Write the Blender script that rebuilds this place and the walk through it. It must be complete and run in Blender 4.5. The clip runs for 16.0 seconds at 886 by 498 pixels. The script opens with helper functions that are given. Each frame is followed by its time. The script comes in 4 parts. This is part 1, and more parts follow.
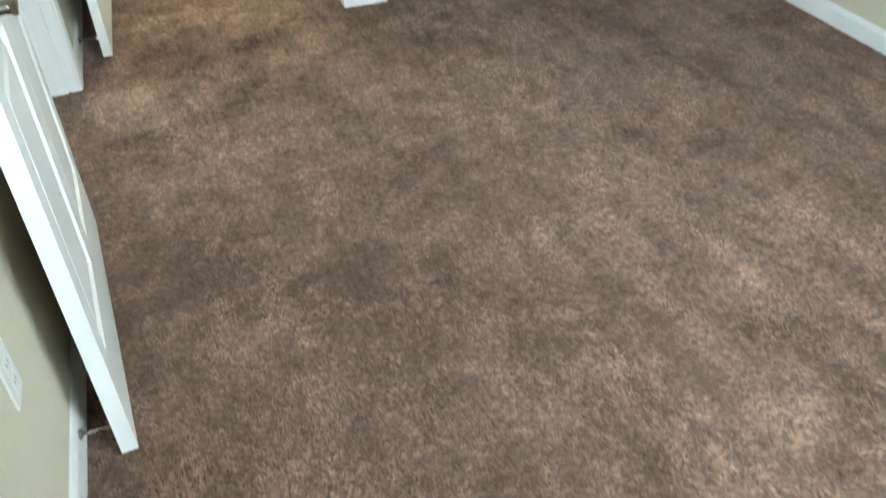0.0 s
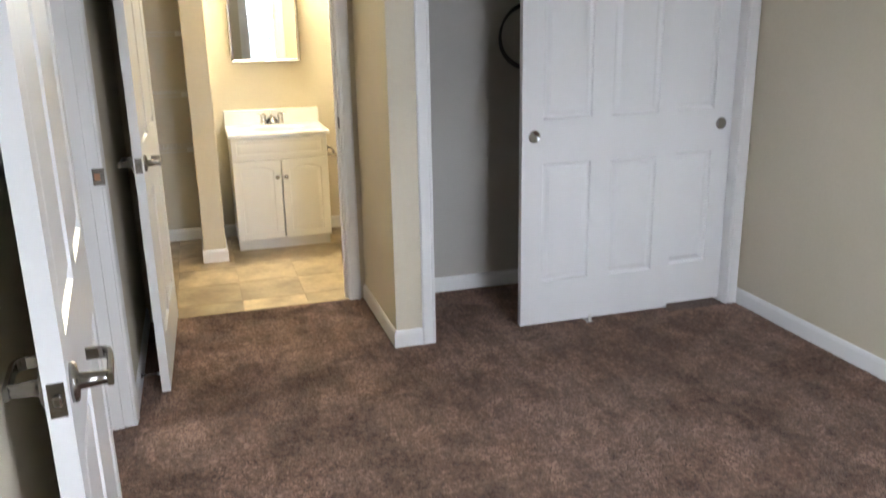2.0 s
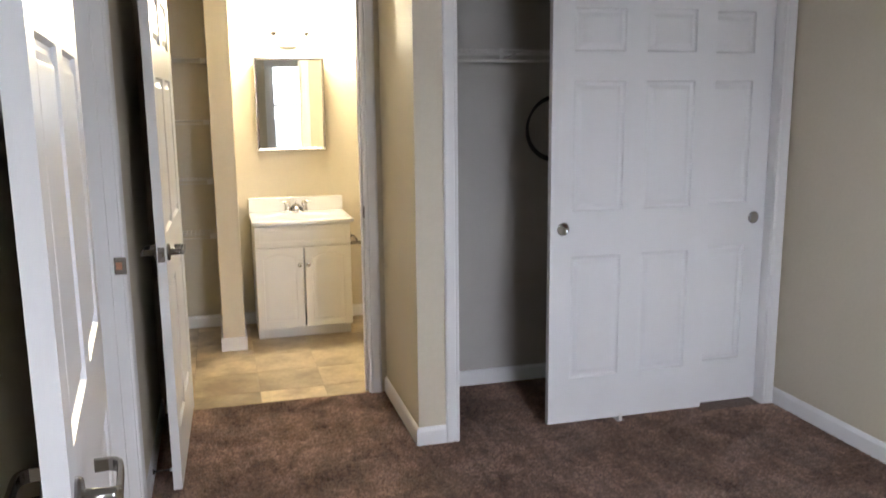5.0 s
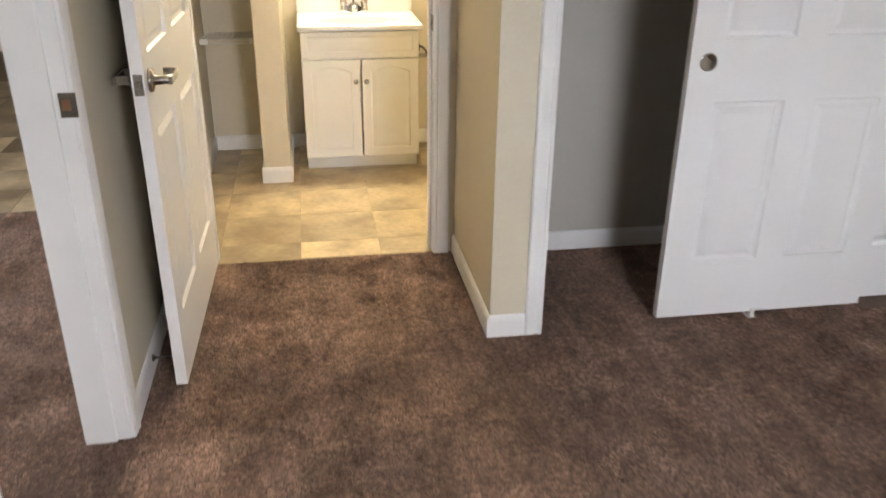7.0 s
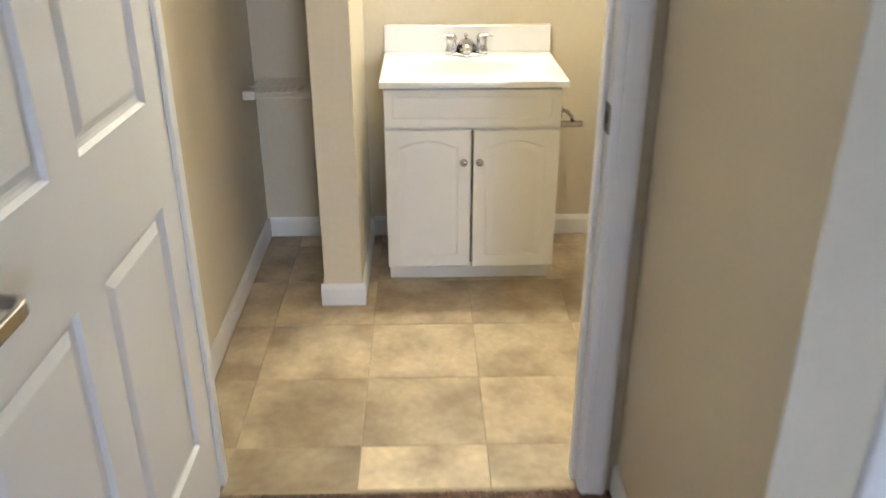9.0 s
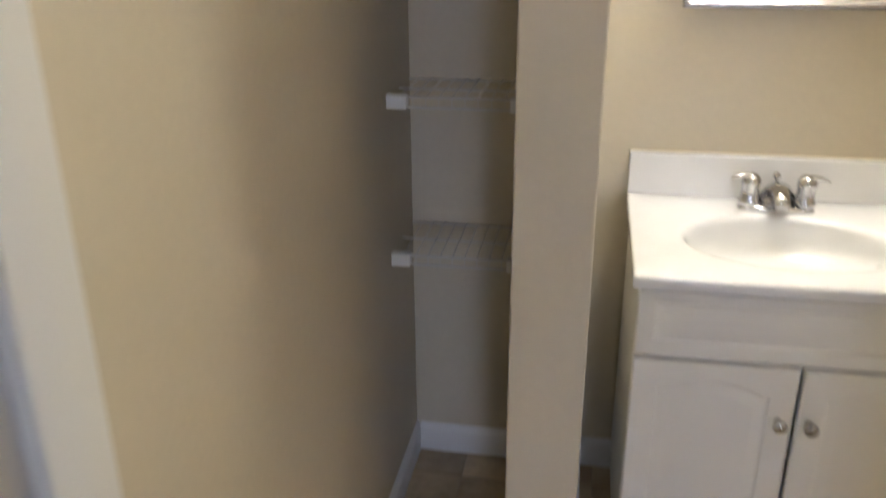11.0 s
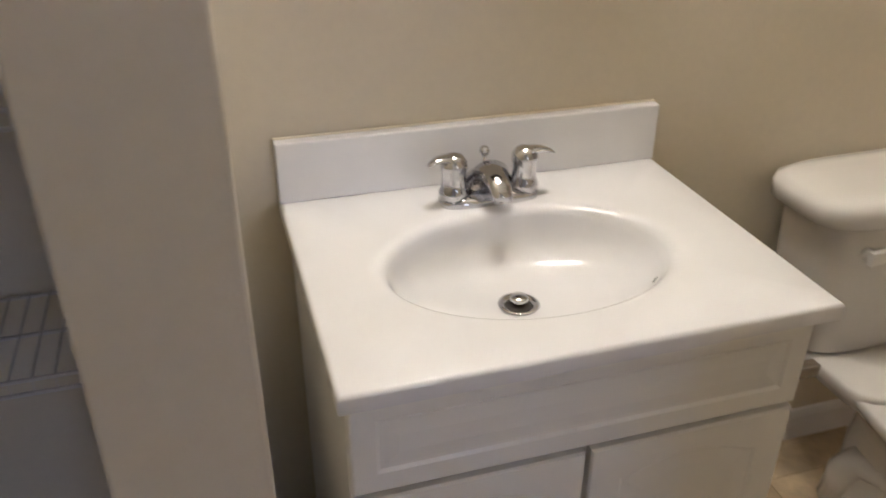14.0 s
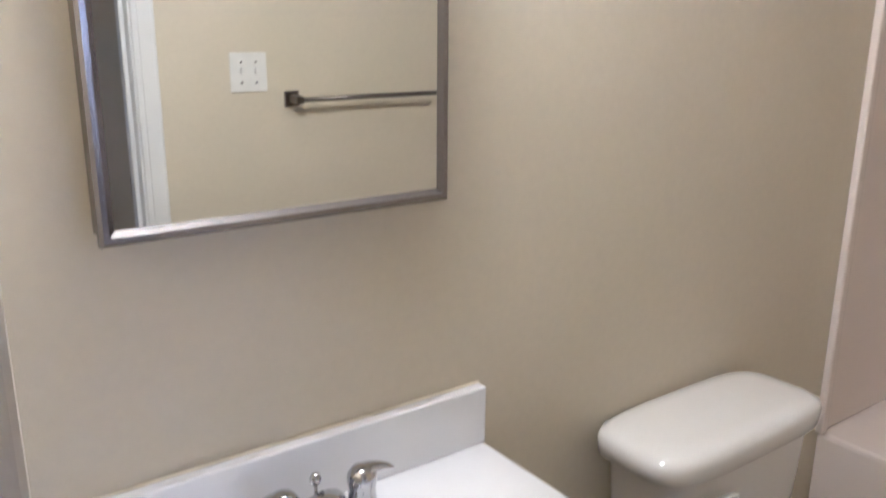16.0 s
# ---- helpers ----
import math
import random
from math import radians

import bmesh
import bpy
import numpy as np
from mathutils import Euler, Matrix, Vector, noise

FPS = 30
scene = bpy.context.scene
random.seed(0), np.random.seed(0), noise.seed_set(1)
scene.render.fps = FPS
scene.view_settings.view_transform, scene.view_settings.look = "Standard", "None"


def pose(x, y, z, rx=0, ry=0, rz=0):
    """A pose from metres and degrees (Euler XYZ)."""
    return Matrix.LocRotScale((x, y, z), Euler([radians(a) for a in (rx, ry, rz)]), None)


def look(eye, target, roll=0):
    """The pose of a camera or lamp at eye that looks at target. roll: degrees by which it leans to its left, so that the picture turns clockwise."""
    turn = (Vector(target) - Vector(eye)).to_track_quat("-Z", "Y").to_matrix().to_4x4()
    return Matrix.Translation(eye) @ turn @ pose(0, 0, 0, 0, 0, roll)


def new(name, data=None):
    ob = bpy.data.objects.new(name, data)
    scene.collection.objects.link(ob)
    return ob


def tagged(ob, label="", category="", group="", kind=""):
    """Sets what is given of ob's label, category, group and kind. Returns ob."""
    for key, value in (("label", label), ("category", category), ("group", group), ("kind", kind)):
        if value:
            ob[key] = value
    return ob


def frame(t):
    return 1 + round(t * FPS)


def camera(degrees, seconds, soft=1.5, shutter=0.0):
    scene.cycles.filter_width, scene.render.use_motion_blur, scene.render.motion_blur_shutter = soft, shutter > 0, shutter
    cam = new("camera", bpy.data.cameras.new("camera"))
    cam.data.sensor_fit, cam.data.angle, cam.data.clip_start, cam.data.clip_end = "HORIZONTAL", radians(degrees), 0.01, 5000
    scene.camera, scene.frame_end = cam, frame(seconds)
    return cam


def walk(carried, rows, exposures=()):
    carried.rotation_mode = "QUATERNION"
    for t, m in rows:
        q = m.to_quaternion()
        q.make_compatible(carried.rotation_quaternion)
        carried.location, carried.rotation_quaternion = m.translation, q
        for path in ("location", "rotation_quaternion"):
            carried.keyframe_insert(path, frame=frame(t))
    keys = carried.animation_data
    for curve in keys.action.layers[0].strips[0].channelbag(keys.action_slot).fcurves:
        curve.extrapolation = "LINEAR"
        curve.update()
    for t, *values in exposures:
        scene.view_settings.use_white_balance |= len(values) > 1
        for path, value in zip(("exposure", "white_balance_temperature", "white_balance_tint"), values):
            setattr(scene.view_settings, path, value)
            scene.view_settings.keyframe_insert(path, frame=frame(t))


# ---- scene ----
cam = camera(57.0, 16.0, shutter=0.5)
PATH = [
    (0, (0.0, -0.056, 1.441), (0.496, 1.426, 0.194), -1.4),
    (0.5, (-0.052, 0.011, 1.438), (0.493, 1.594, 0.345), -0.9),
    (1, (-0.048, -0.013, 1.493), (0.511, 1.683, 0.592), -1.3),
    (1.5, (-0.051, -0.029, 1.509), (0.506, 1.75, 0.786), -1.2),
    (2, (-0.049, -0.029, 1.53), (0.495, 1.812, 0.968), -1.1),
    (2.5, (-0.057, -0.027, 1.565), (0.496, 1.844, 1.125), -0.8),
    (3, (-0.061, -0.031, 1.574), (0.523, 1.862, 1.299), -0.7),
    (3.2, (-0.049, -0.025, 1.586), (0.541, 1.872, 1.358), -0.7),
    (5.3, (-0.056, 0.131, 1.531), (0.443, 2.019, 1.099), -0.3),
    (5.5, (-0.051, 0.201, 1.527), (0.433, 2.071, 1.008), 0.1),
    (6, (0.051, 0.414, 1.507), (0.465, 2.245, 0.817), 1.4),
    (6.5, (0.132, 0.66, 1.488), (0.479, 2.454, 0.675), 2.0),
    (7, (0.166, 1.01, 1.492), (0.467, 2.804, 0.662), 0.6),
    (7.5, (0.222, 1.385, 1.463), (0.472, 3.183, 0.624), 0.5),
    (8, (0.309, 1.781, 1.492), (0.463, 3.588, 0.647), 0.8),
    (8.2, (0.306, 1.944, 1.49), (0.437, 3.753, 0.646), 0.7),
    (10.3, (0.13, 3.495, 1.387), (-0.031, 5.293, 0.525), -2.1),
    (10.5, (0.096, 3.613, 1.396), (-0.11, 5.41, 0.543), -2.3),
    (11, (0.023, 3.932, 1.395), (-0.309, 5.754, 0.641), -0.4),
    (11.5, (0.026, 4.153, 1.433), (-0.345, 6.028, 0.842), 0.4),
    (12, (-0.006, 4.294, 1.48), (-0.33, 6.217, 1.035), 0.1),
    (12.5, (-0.024, 4.359, 1.443), (-0.218, 6.316, 1.081), -1.0),
    (13, (-0.001, 4.42, 1.422), (0.146, 6.334, 0.862), -1.1),
    (13.5, (0.025, 4.518, 1.412), (0.405, 6.306, 0.601), 0.2),
    (14, (0.031, 4.645, 1.353), (0.542, 6.311, 0.371), 0.3),
    (14.5, (0.049, 4.735, 1.371), (0.768, 6.265, 0.301), 0.8),
    (15, (0.035, 4.82, 1.412), (0.94, 6.352, 0.498), 0.4),
    (15.5, (0.02, 4.847, 1.425), (1.039, 6.418, 0.723), -0.0),
    (16, (0.007, 4.871, 1.452), (1.136, 6.433, 0.918), 0.4),
]
EXPOSURES = [(0.0, 0.68, 5700, -7), (1.0, 0.47, 5850, 2), (2.0, 0.12, 6000, 13), (3.2, -0.13, 6000, 15),
             (5.3, -0.08, 6000, 17), (7.0, 0.25, 6450, 15), (8.2, 0.05, 5850, 14), (10.3, -0.52, 5100, 18),
             (11.5, -1.02, 5250, 21), (12.5, -1.12, 4900, 20), (14.0, -1.42, 5200, 26), (15.0, -1.40, 5050, 26),
             (15.5, -1.42, 4800, 27), (16.0, -1.1, 4650, 28)]
walk(cam, [(t, look(eye, target, roll)) for t, eye, target, roll in PATH], EXPOSURES)

# ---------------------------------------------------------------- light
world = bpy.data.worlds.new("world")
scene.world = world
world.use_nodes = True
wn = world.node_tree.nodes
sky = wn.new("ShaderNodeTexSky")
sky.sky_type, sky.sun_disc = "NISHITA", False
sky.sun_elevation, sky.sun_rotation = radians(48), radians(200)
world.node_tree.links.new(sky.outputs[0], wn["Background"].inputs[0])
wn["Background"].inputs[1].default_value = 0.12


def sun_lamp():
    la = bpy.data.lights.new("sun", "SUN")
    la.energy, la.angle, la.color = 0.5, radians(14), (1.0, 0.96, 0.9)
    ob = new("sun", la)
    ob.matrix_world = look((2, -9, 10), (1, 0, 0))


def area_light(name, m, w, h, watts, colour=(0.93, 0.965, 1.0)):
    la = bpy.data.lights.new(name, "AREA")
    la.shape, la.size, la.size_y, la.energy, la.color = "RECTANGLE", w, h, watts, colour
    ob = new(name, la)
    ob.matrix_world = m
    return ob


sun_lamp()
area_light("window_daylight", look((2.1, -4.4, 3.6), (1.0, 3.0, 0.4)), 6.5, 5.2, 2600)
# added fill lamp, out of view, brightens the hall and the doorway carpet
area_light("hall_fill", look((-3.46, 3.3, 1.45), (-1.0, 3.3, 0.5)), 1.2, 1.2, 80)

# ---------------------------------------------------------------- materials


def material(name, base, rough=0.5, metal=0.0, second=None, scale=6.0, detail=4.0, fine=0.0, fine_scale=200.0, bump=0.0,
             bump_scale=120.0, distance=0.002, spec=0.5, random_tone=0.0, coat=0.0, rough_var=0.0, stretch=(1, 1, 1)):
    """Principled surface: two tones mixed by broad noise, a fine grain, bump, and gloss that varies."""
    m = bpy.data.materials.new(name)
    m.use_nodes = True
    nt = m.node_tree
    n, l = nt.nodes, nt.links
    p = n["Principled BSDF"]
    p.inputs["Roughness"].default_value = rough
    p.inputs["Metallic"].default_value = metal
    p.inputs["Specular IOR Level"].default_value = spec
    p.inputs["Coat Weight"].default_value = coat
    tc = n.new("ShaderNodeTexCoord")
    mp = n.new("ShaderNodeMapping")
    mp.inputs["Scale"].default_value = stretch
    l.new(tc.outputs["Object"], mp.inputs["Vector"])
    src = mp.outputs["Vector"]
    if random_tone:
        own = n.new("ShaderNodeObjectInfo")
        shift = n.new("ShaderNodeVectorMath")
        shift.operation = "MULTIPLY_ADD"
        l.new(own.outputs["Random"], shift.inputs[0])
        shift.inputs[1].default_value = (31.0, 17.0, 7.0)
        l.new(src, shift.inputs[2])
        src = shift.outputs[0]
    broad = n.new("ShaderNodeTexNoise")
    broad.inputs["Scale"].default_value, broad.inputs["Detail"].default_value = scale, detail
    l.new(src, broad.inputs["Vector"])
    ramp = n.new("ShaderNodeValToRGB")
    ramp.color_ramp.elements[0].position, ramp.color_ramp.elements[1].position = 0.35, 0.65
    l.new(broad.outputs["Fac"], ramp.inputs["Fac"])
    second = second or tuple(c * 0.94 for c in base)
    ramp.color_ramp.elements[0].color = (*second, 1)
    ramp.color_ramp.elements[1].color = (*base, 1)
    col = ramp.outputs["Color"]
    if fine:
        grain = n.new("ShaderNodeTexNoise")
        grain.inputs["Scale"].default_value, grain.inputs["Detail"].default_value = fine_scale, 3
        l.new(src, grain.inputs["Vector"])
        mr = n.new("ShaderNodeMapRange")
        mr.inputs["From Min"].default_value, mr.inputs["From Max"].default_value = 0.3, 0.7
        mr.inputs["To Min"].default_value, mr.inputs["To Max"].default_value = 1 - fine, 1 + fine
        l.new(grain.outputs["Fac"], mr.inputs["Value"])
        mul = n.new("ShaderNodeMix")
        mul.data_type, mul.blend_type = "RGBA", "MULTIPLY"
        mul.inputs["Factor"].default_value = 1
        l.new(col, mul.inputs["A"])
        l.new(mr.outputs["Result"], mul.inputs["B"])
        col = mul.outputs["Result"]
    if random_tone:
        info = n.new("ShaderNodeObjectInfo")
        mr = n.new("ShaderNodeMapRange")
        mr.inputs["To Min"].default_value, mr.inputs["To Max"].default_value = 1 - random_tone, 1 + random_tone
        l.new(info.outputs["Random"], mr.inputs["Value"])
        mul = n.new("ShaderNodeMix")
        mul.data_type, mul.blend_type = "RGBA", "MULTIPLY"
        mul.inputs["Factor"].default_value = 1
        l.new(col, mul.inputs["A"])
        l.new(mr.outputs["Result"], mul.inputs["B"])
        col = mul.outputs["Result"]
    l.new(col, p.inputs["Base Color"])
    if rough_var:
        mr = n.new("ShaderNodeMapRange")
        mr.inputs["To Min"].default_value, mr.inputs["To Max"].default_value = rough - rough_var, rough + rough_var
        l.new(broad.outputs["Fac"], mr.inputs["Value"])
        l.new(mr.outputs["Result"], p.inputs["Roughness"])
    if bump:
        bn = n.new("ShaderNodeTexNoise")
        bn.inputs["Scale"].default_value, bn.inputs["Detail"].default_value = bump_scale, 3
        l.new(src, bn.inputs["Vector"])
        b = n.new("ShaderNodeBump")
        b.inputs["Strength"].default_value, b.inputs["Distance"].default_value = bump, distance
        l.new(bn.outputs["Fac"], b.inputs["Height"])
        l.new(b.outputs["Normal"], p.inputs["Normal"])
    return m


def glowing(name, colour, strength):
    m = bpy.data.materials.new(name)
    m.use_nodes = True
    p = m.node_tree.nodes["Principled BSDF"]
    p.inputs["Base Color"].default_value = (0.8, 0.8, 0.78, 1)
    p.inputs["Roughness"].default_value = 0.3
    p.inputs["Emission Color"].default_value = (*colour, 1)
    p.inputs["Emission Strength"].default_value = strength
    return m


def clear_glass(name):
    m = bpy.data.materials.new(name)
    m.use_nodes = True
    p = m.node_tree.nodes["Principled BSDF"]
    p.inputs["Base Color"].default_value = (0.97, 0.99, 0.98, 1)
    p.inputs["Roughness"].default_value = 0.0
    p.inputs["Transmission Weight"].default_value = 1.0
    p.inputs["IOR"].default_value = 1.45
    return m


def carpet_material():
    """Brown cut pile: tufts, broad patches laid over by brushing, and darker footmarks."""
    m = bpy.data.materials.new("carpet_pile")
    m.use_nodes = True
    nt = m.node_tree
    n, l = nt.nodes, nt.links
    p = n["Principled BSDF"]
    p.inputs["Roughness"].default_value = 0.95
    p.inputs["Specular IOR Level"].default_value = 0.15
    p.inputs["Sheen Weight"].default_value = 0.35
    p.inputs["Sheen Roughness"].default_value = 0.5
    p.inputs["Sheen Tint"].default_value = (0.75, 0.62, 0.55, 1)
    tc = n.new("ShaderNodeTexCoord")

    def tex(scale, detail, rough=0.5, distort=0.0):
        t = n.new("ShaderNodeTexNoise")
        t.inputs["Scale"].default_value, t.inputs["Detail"].default_value = scale, detail
        t.inputs["Roughness"].default_value, t.inputs["Distortion"].default_value = rough, distort
        l.new(tc.outputs["Object"], t.inputs["Vector"])
        return t

    def ramp(src, a, b, lo, hi):
        r = n.new("ShaderNodeMapRange")
        r.inputs["From Min"].default_value, r.inputs["From Max"].default_value = a, b
        r.inputs["To Min"].default_value, r.inputs["To Max"].default_value = lo, hi
        l.new(src, r.inputs["Value"])
        return r.outputs["Result"]

    def times(a, b):
        x = n.new("ShaderNodeMath")
        x.operation = "MULTIPLY"
        l.new(a, x.inputs[0])
        l.new(b, x.inputs[1])
        return x.outputs[0]

    patches = ramp(tex(3.2, 5, 0.62, 0.5).outputs["Fac"], 0.38, 0.62, 0.82, 1.18)
    marks = ramp(tex(9.0, 3, 0.6, 0.8).outputs["Fac"], 0.28, 0.42, 0.82, 1.0)
    brushed = ramp(tex(15, 4, 0.65, 0.6).outputs["Fac"], 0.34, 0.66, 0.80, 1.22)
    clumps = ramp(tex(85, 3).outputs["Fac"], 0.3, 0.7, 0.70, 1.3)
    tuft = n.new("ShaderNodeTexVoronoi")
    tuft.inputs["Scale"].default_value = 170
    l.new(tc.outputs["Object"], tuft.inputs["Vector"])
    tufts = ramp(tuft.outputs["Distance"], 0.0, 0.65, 1.12, 0.78)
    speck = ramp(tex(260, 2).outputs["Fac"], 0.3, 0.7, 0.84, 1.16)
    f = times(times(times(patches, marks), times(clumps, tufts)), times(speck, brushed))
    mul = n.new("ShaderNodeMix")
    mul.data_type, mul.blend_type = "RGBA", "MULTIPLY"
    mul.inputs["Factor"].default_value = 1
    mul.inputs["A"].default_value = (0.150, 0.100, 0.074, 1)
    l.new(f, mul.inputs["B"])
    l.new(mul.outputs["Result"], p.inputs["Base Color"])
    h = n.new("ShaderNodeMath")
    h.operation = "ADD"
    l.new(times(tufts, speck), h.inputs[0])
    l.new(clumps, h.inputs[1])
    b = n.new("ShaderNodeBump")
    b.inputs["Strength"].default_value, b.inputs["Distance"].default_value = 0.6, 0.005
    l.new(h.outputs[0], b.inputs["Height"])
    l.new(b.outputs["Normal"], p.inputs["Normal"])
    return m


def tuft_material():
    """Single tufts: each its own tone, in centimetre clumps, over broad brushed patches and footmarks."""
    m = bpy.data.materials.new("carpet_tuft")
    m.use_nodes = True
    nt = m.node_tree
    n, l = nt.nodes, nt.links
    p = n["Principled BSDF"]
    p.inputs["Roughness"].default_value = 0.95
    p.inputs["Specular IOR Level"].default_value = 0.15
    p.inputs["Sheen Weight"].default_value = 0.3
    p.inputs["Sheen Tint"].default_value = (0.75, 0.62, 0.55, 1)
    tc = n.new("ShaderNodeTexCoord")
    g = n.new("ShaderNodeNewGeometry")
    col = None
    layers = ((1.3, 3, 0.55, 0.4, 0.42, 0.58, 0.86, 1.13, (1, 1)), (4.6, 5, 0.60, 0.9, 0.455, 0.545, 0.85, 1.13, (1, 1)), (9, 4, 0.62, 1.0, 0.34, 0.45, 0.76, 1.03, (1, 1)),
              (3.4, 4, 0.58, 0.6, 0.44, 0.56, 0.84, 1.16, (2.6, 0.75)), (26, 4, 0.62, 0.5, 0.38, 0.62, 0.84, 1.16, (1, 1)), (58, 2, 0.5, 0.3, 0.36, 0.64, 0.70, 1.34, (1, 1)))
    for scale, detail, rough, distort, a, b, lo, hi, drawn in layers:
        t = n.new("ShaderNodeTexNoise")
        t.inputs["Scale"].default_value, t.inputs["Detail"].default_value = scale, detail
        t.inputs["Roughness"].default_value, t.inputs["Distortion"].default_value = rough, distort
        way = n.new("ShaderNodeMapping")
        way.inputs["Scale"].default_value = (*drawn, 1)
        way.inputs["Rotation"].default_value = (0, 0, 0.35 if drawn != (1, 1) else 0)
        l.new(tc.outputs["Object"], way.inputs["Vector"])
        l.new(way.outputs["Vector"], t.inputs["Vector"])
        r = n.new("ShaderNodeMapRange")
        r.inputs["From Min"].default_value, r.inputs["From Max"].default_value = a, b
        r.inputs["To Min"].default_value, r.inputs["To Max"].default_value = lo, hi
        l.new(t.outputs["Fac"], r.inputs["Value"])
        if col is None:
            col = r.outputs["Result"]
        else:
            x = n.new("ShaderNodeMath")
            x.operation = "MULTIPLY"
            l.new(col, x.inputs[0])
            l.new(r.outputs["Result"], x.inputs[1])
            col = x.outputs[0]
    r = n.new("ShaderNodeMapRange")
    r.inputs["To Min"].default_value, r.inputs["To Max"].default_value = 0.91, 1.10
    l.new(g.outputs["Random Per Island"], r.inputs["Value"])
    x = n.new("ShaderNodeMath")
    x.operation = "MULTIPLY"
    l.new(col, x.inputs[0])
    l.new(r.outputs["Result"], x.inputs[1])
    mul = n.new("ShaderNodeMix")
    mul.data_type, mul.blend_type = "RGBA", "MULTIPLY"
    mul.inputs["Factor"].default_value = 1
    mul.inputs["A"].default_value = (0.240, 0.152, 0.112, 1)
    l.new(x.outputs[0], mul.inputs["B"])
    l.new(mul.outputs["Result"], p.inputs["Base Color"])
    return m


TUFT = tuft_material()
BEIGE = material("beige_wall_paint", (0.63, 0.566, 0.45), 0.55, second=(0.605, 0.55, 0.425), scale=2.5, bump=0.22, bump_scale=170,
                 distance=0.0012, fine=0.015, fine_scale=60, spec=0.4, rough_var=0.06)
CLOSET_GREY = material("closet_wall_grey", (0.46, 0.44, 0.40), 0.6, scale=2.5, bump=0.2, bump_scale=170, distance=0.0012)
CEILING = material("ceiling_paint", (0.78, 0.76, 0.71), 0.8, scale=3, bump=0.3, bump_scale=90, distance=0.002)
TRIM = material("white_gloss_trim", (0.80, 0.80, 0.80), 0.32, second=(0.77, 0.77, 0.77), scale=5, bump=0.02, bump_scale=60, distance=0.0005,
                rough_var=0.05)
DOOR = material("white_door_paint", (0.80, 0.80, 0.81), 0.30, second=(0.775, 0.775, 0.785), scale=4, bump=0.10, bump_scale=90,
                distance=0.001, stretch=(1, 1, 0.12), rough_var=0.05)
CARPET = carpet_material()
CHROME = material("chrome", (0.55, 0.55, 0.57), 0.05, 1.0, second=(0.50, 0.50, 0.52), scale=20)
NICKEL = material("satin_nickel", (0.36, 0.345, 0.335), 0.24, 1.0, second=(0.30, 0.29, 0.28), scale=30)
BRONZE = material("dark_nickel", (0.20, 0.18, 0.16), 0.3, 1.0, scale=30)
STEEL = material("brushed_frame_steel", (0.29, 0.275, 0.275), 0.24, 1.0, scale=40, stretch=(1, 1, 0.05))
MIRROR = material("mirror_silver", (0.88, 0.9, 0.89), 0.015, 1.0, second=(0.88, 0.9, 0.89))
MARBLE = material("white_cultured_marble", (0.765, 0.765, 0.785), 0.18, second=(0.735, 0.735, 0.755), scale=9, coat=0.3)
CABINET = material("white_thermofoil", (0.76, 0.75, 0.72), 0.36, second=(0.74, 0.73, 0.70), scale=6, bump=0.05, bump_scale=80, distance=0.0006)
CERAMIC = material("white_vitreous_china", (0.66, 0.64, 0.61), 0.08, second=(0.69, 0.67, 0.64), scale=3, coat=0.4)
ACRYLIC = material("bone_acrylic", (0.74, 0.66, 0.60), 0.2, second=(0.72, 0.64, 0.58), scale=3)
VINYL = material("tan_stone_vinyl", (0.56, 0.455, 0.30), 0.36, second=(0.29, 0.22, 0.14), scale=4.6, detail=7, fine=0.10, fine_scale=38, bump=0.12,
                 bump_scale=40, distance=0.001, random_tone=0.27, rough_var=0.08)
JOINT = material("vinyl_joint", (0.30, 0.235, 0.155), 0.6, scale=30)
WIRE = material("white_coated_wire", (0.62, 0.60, 0.56), 0.4, scale=20)
PLASTIC = material("white_plastic", (0.78, 0.77, 0.74), 0.35, scale=15)
BLACK = material("black_rubber", (0.02, 0.02, 0.022), 0.5, scale=30)
COPPERY_GLINT = material("coppery_reflection", (0.50, 0.29, 0.20), 0.3, 1.0, scale=40)
# near-black colour for the shade inside slots, holes and the drain gap
DARK = material("gap_shade", (0.03, 0.028, 0.025), 0.8, scale=20)
PANE = clear_glass("window_glass")
GLOBE = glowing("lit_frosted_glass", (1.0, 0.862, 0.535), 310.0)
GRASS = material("lawn", (0.07, 0.12, 0.04), 0.9, second=(0.05, 0.09, 0.03), scale=3, fine=0.3, fine_scale=80)
HAZE = glowing("overcast_distance", (0.93, 1.0, 0.98), 2.4)

# ---------------------------------------------------------------- mesh helpers


def mesh_of(bm, name, mat, smooth=False):
    bmesh.ops.recalc_face_normals(bm, faces=bm.faces)
    me = bpy.data.meshes.new(name)
    bm.to_mesh(me)
    bm.free()
    me.materials.append(mat)
    if smooth:
        for f in me.polygons:
            f.use_smooth = True
    return me


def part(name, bm, mat, parent=None, label="", smooth=False):
    ob = new(name, mesh_of(bm, name, mat, smooth))
    if parent:
        ob.parent = parent
    if label:
        ob["label"] = label
    return ob


def empty(name, m=None):
    ob = new(name)
    ob.empty_display_size = 0.1
    if m is not None:
        ob.matrix_world = m
    return ob


def add_box(bm, x0, y0, z0, x1, y1, z1, bevel=0.0, seg=2):
    r = bmesh.ops.create_cube(bm, size=1, matrix=Matrix.Translation(((x0 + x1) / 2, (y0 + y1) / 2, (z0 + z1) / 2)) @
                              Matrix.Diagonal((x1 - x0, y1 - y0, z1 - z0, 1)))
    if bevel:
        es = list({e for v in r["verts"] for e in v.link_edges})
        bmesh.ops.bevel(bm, geom=es, offset=bevel, segments=seg, profile=0.6, affect="EDGES")
    return bm


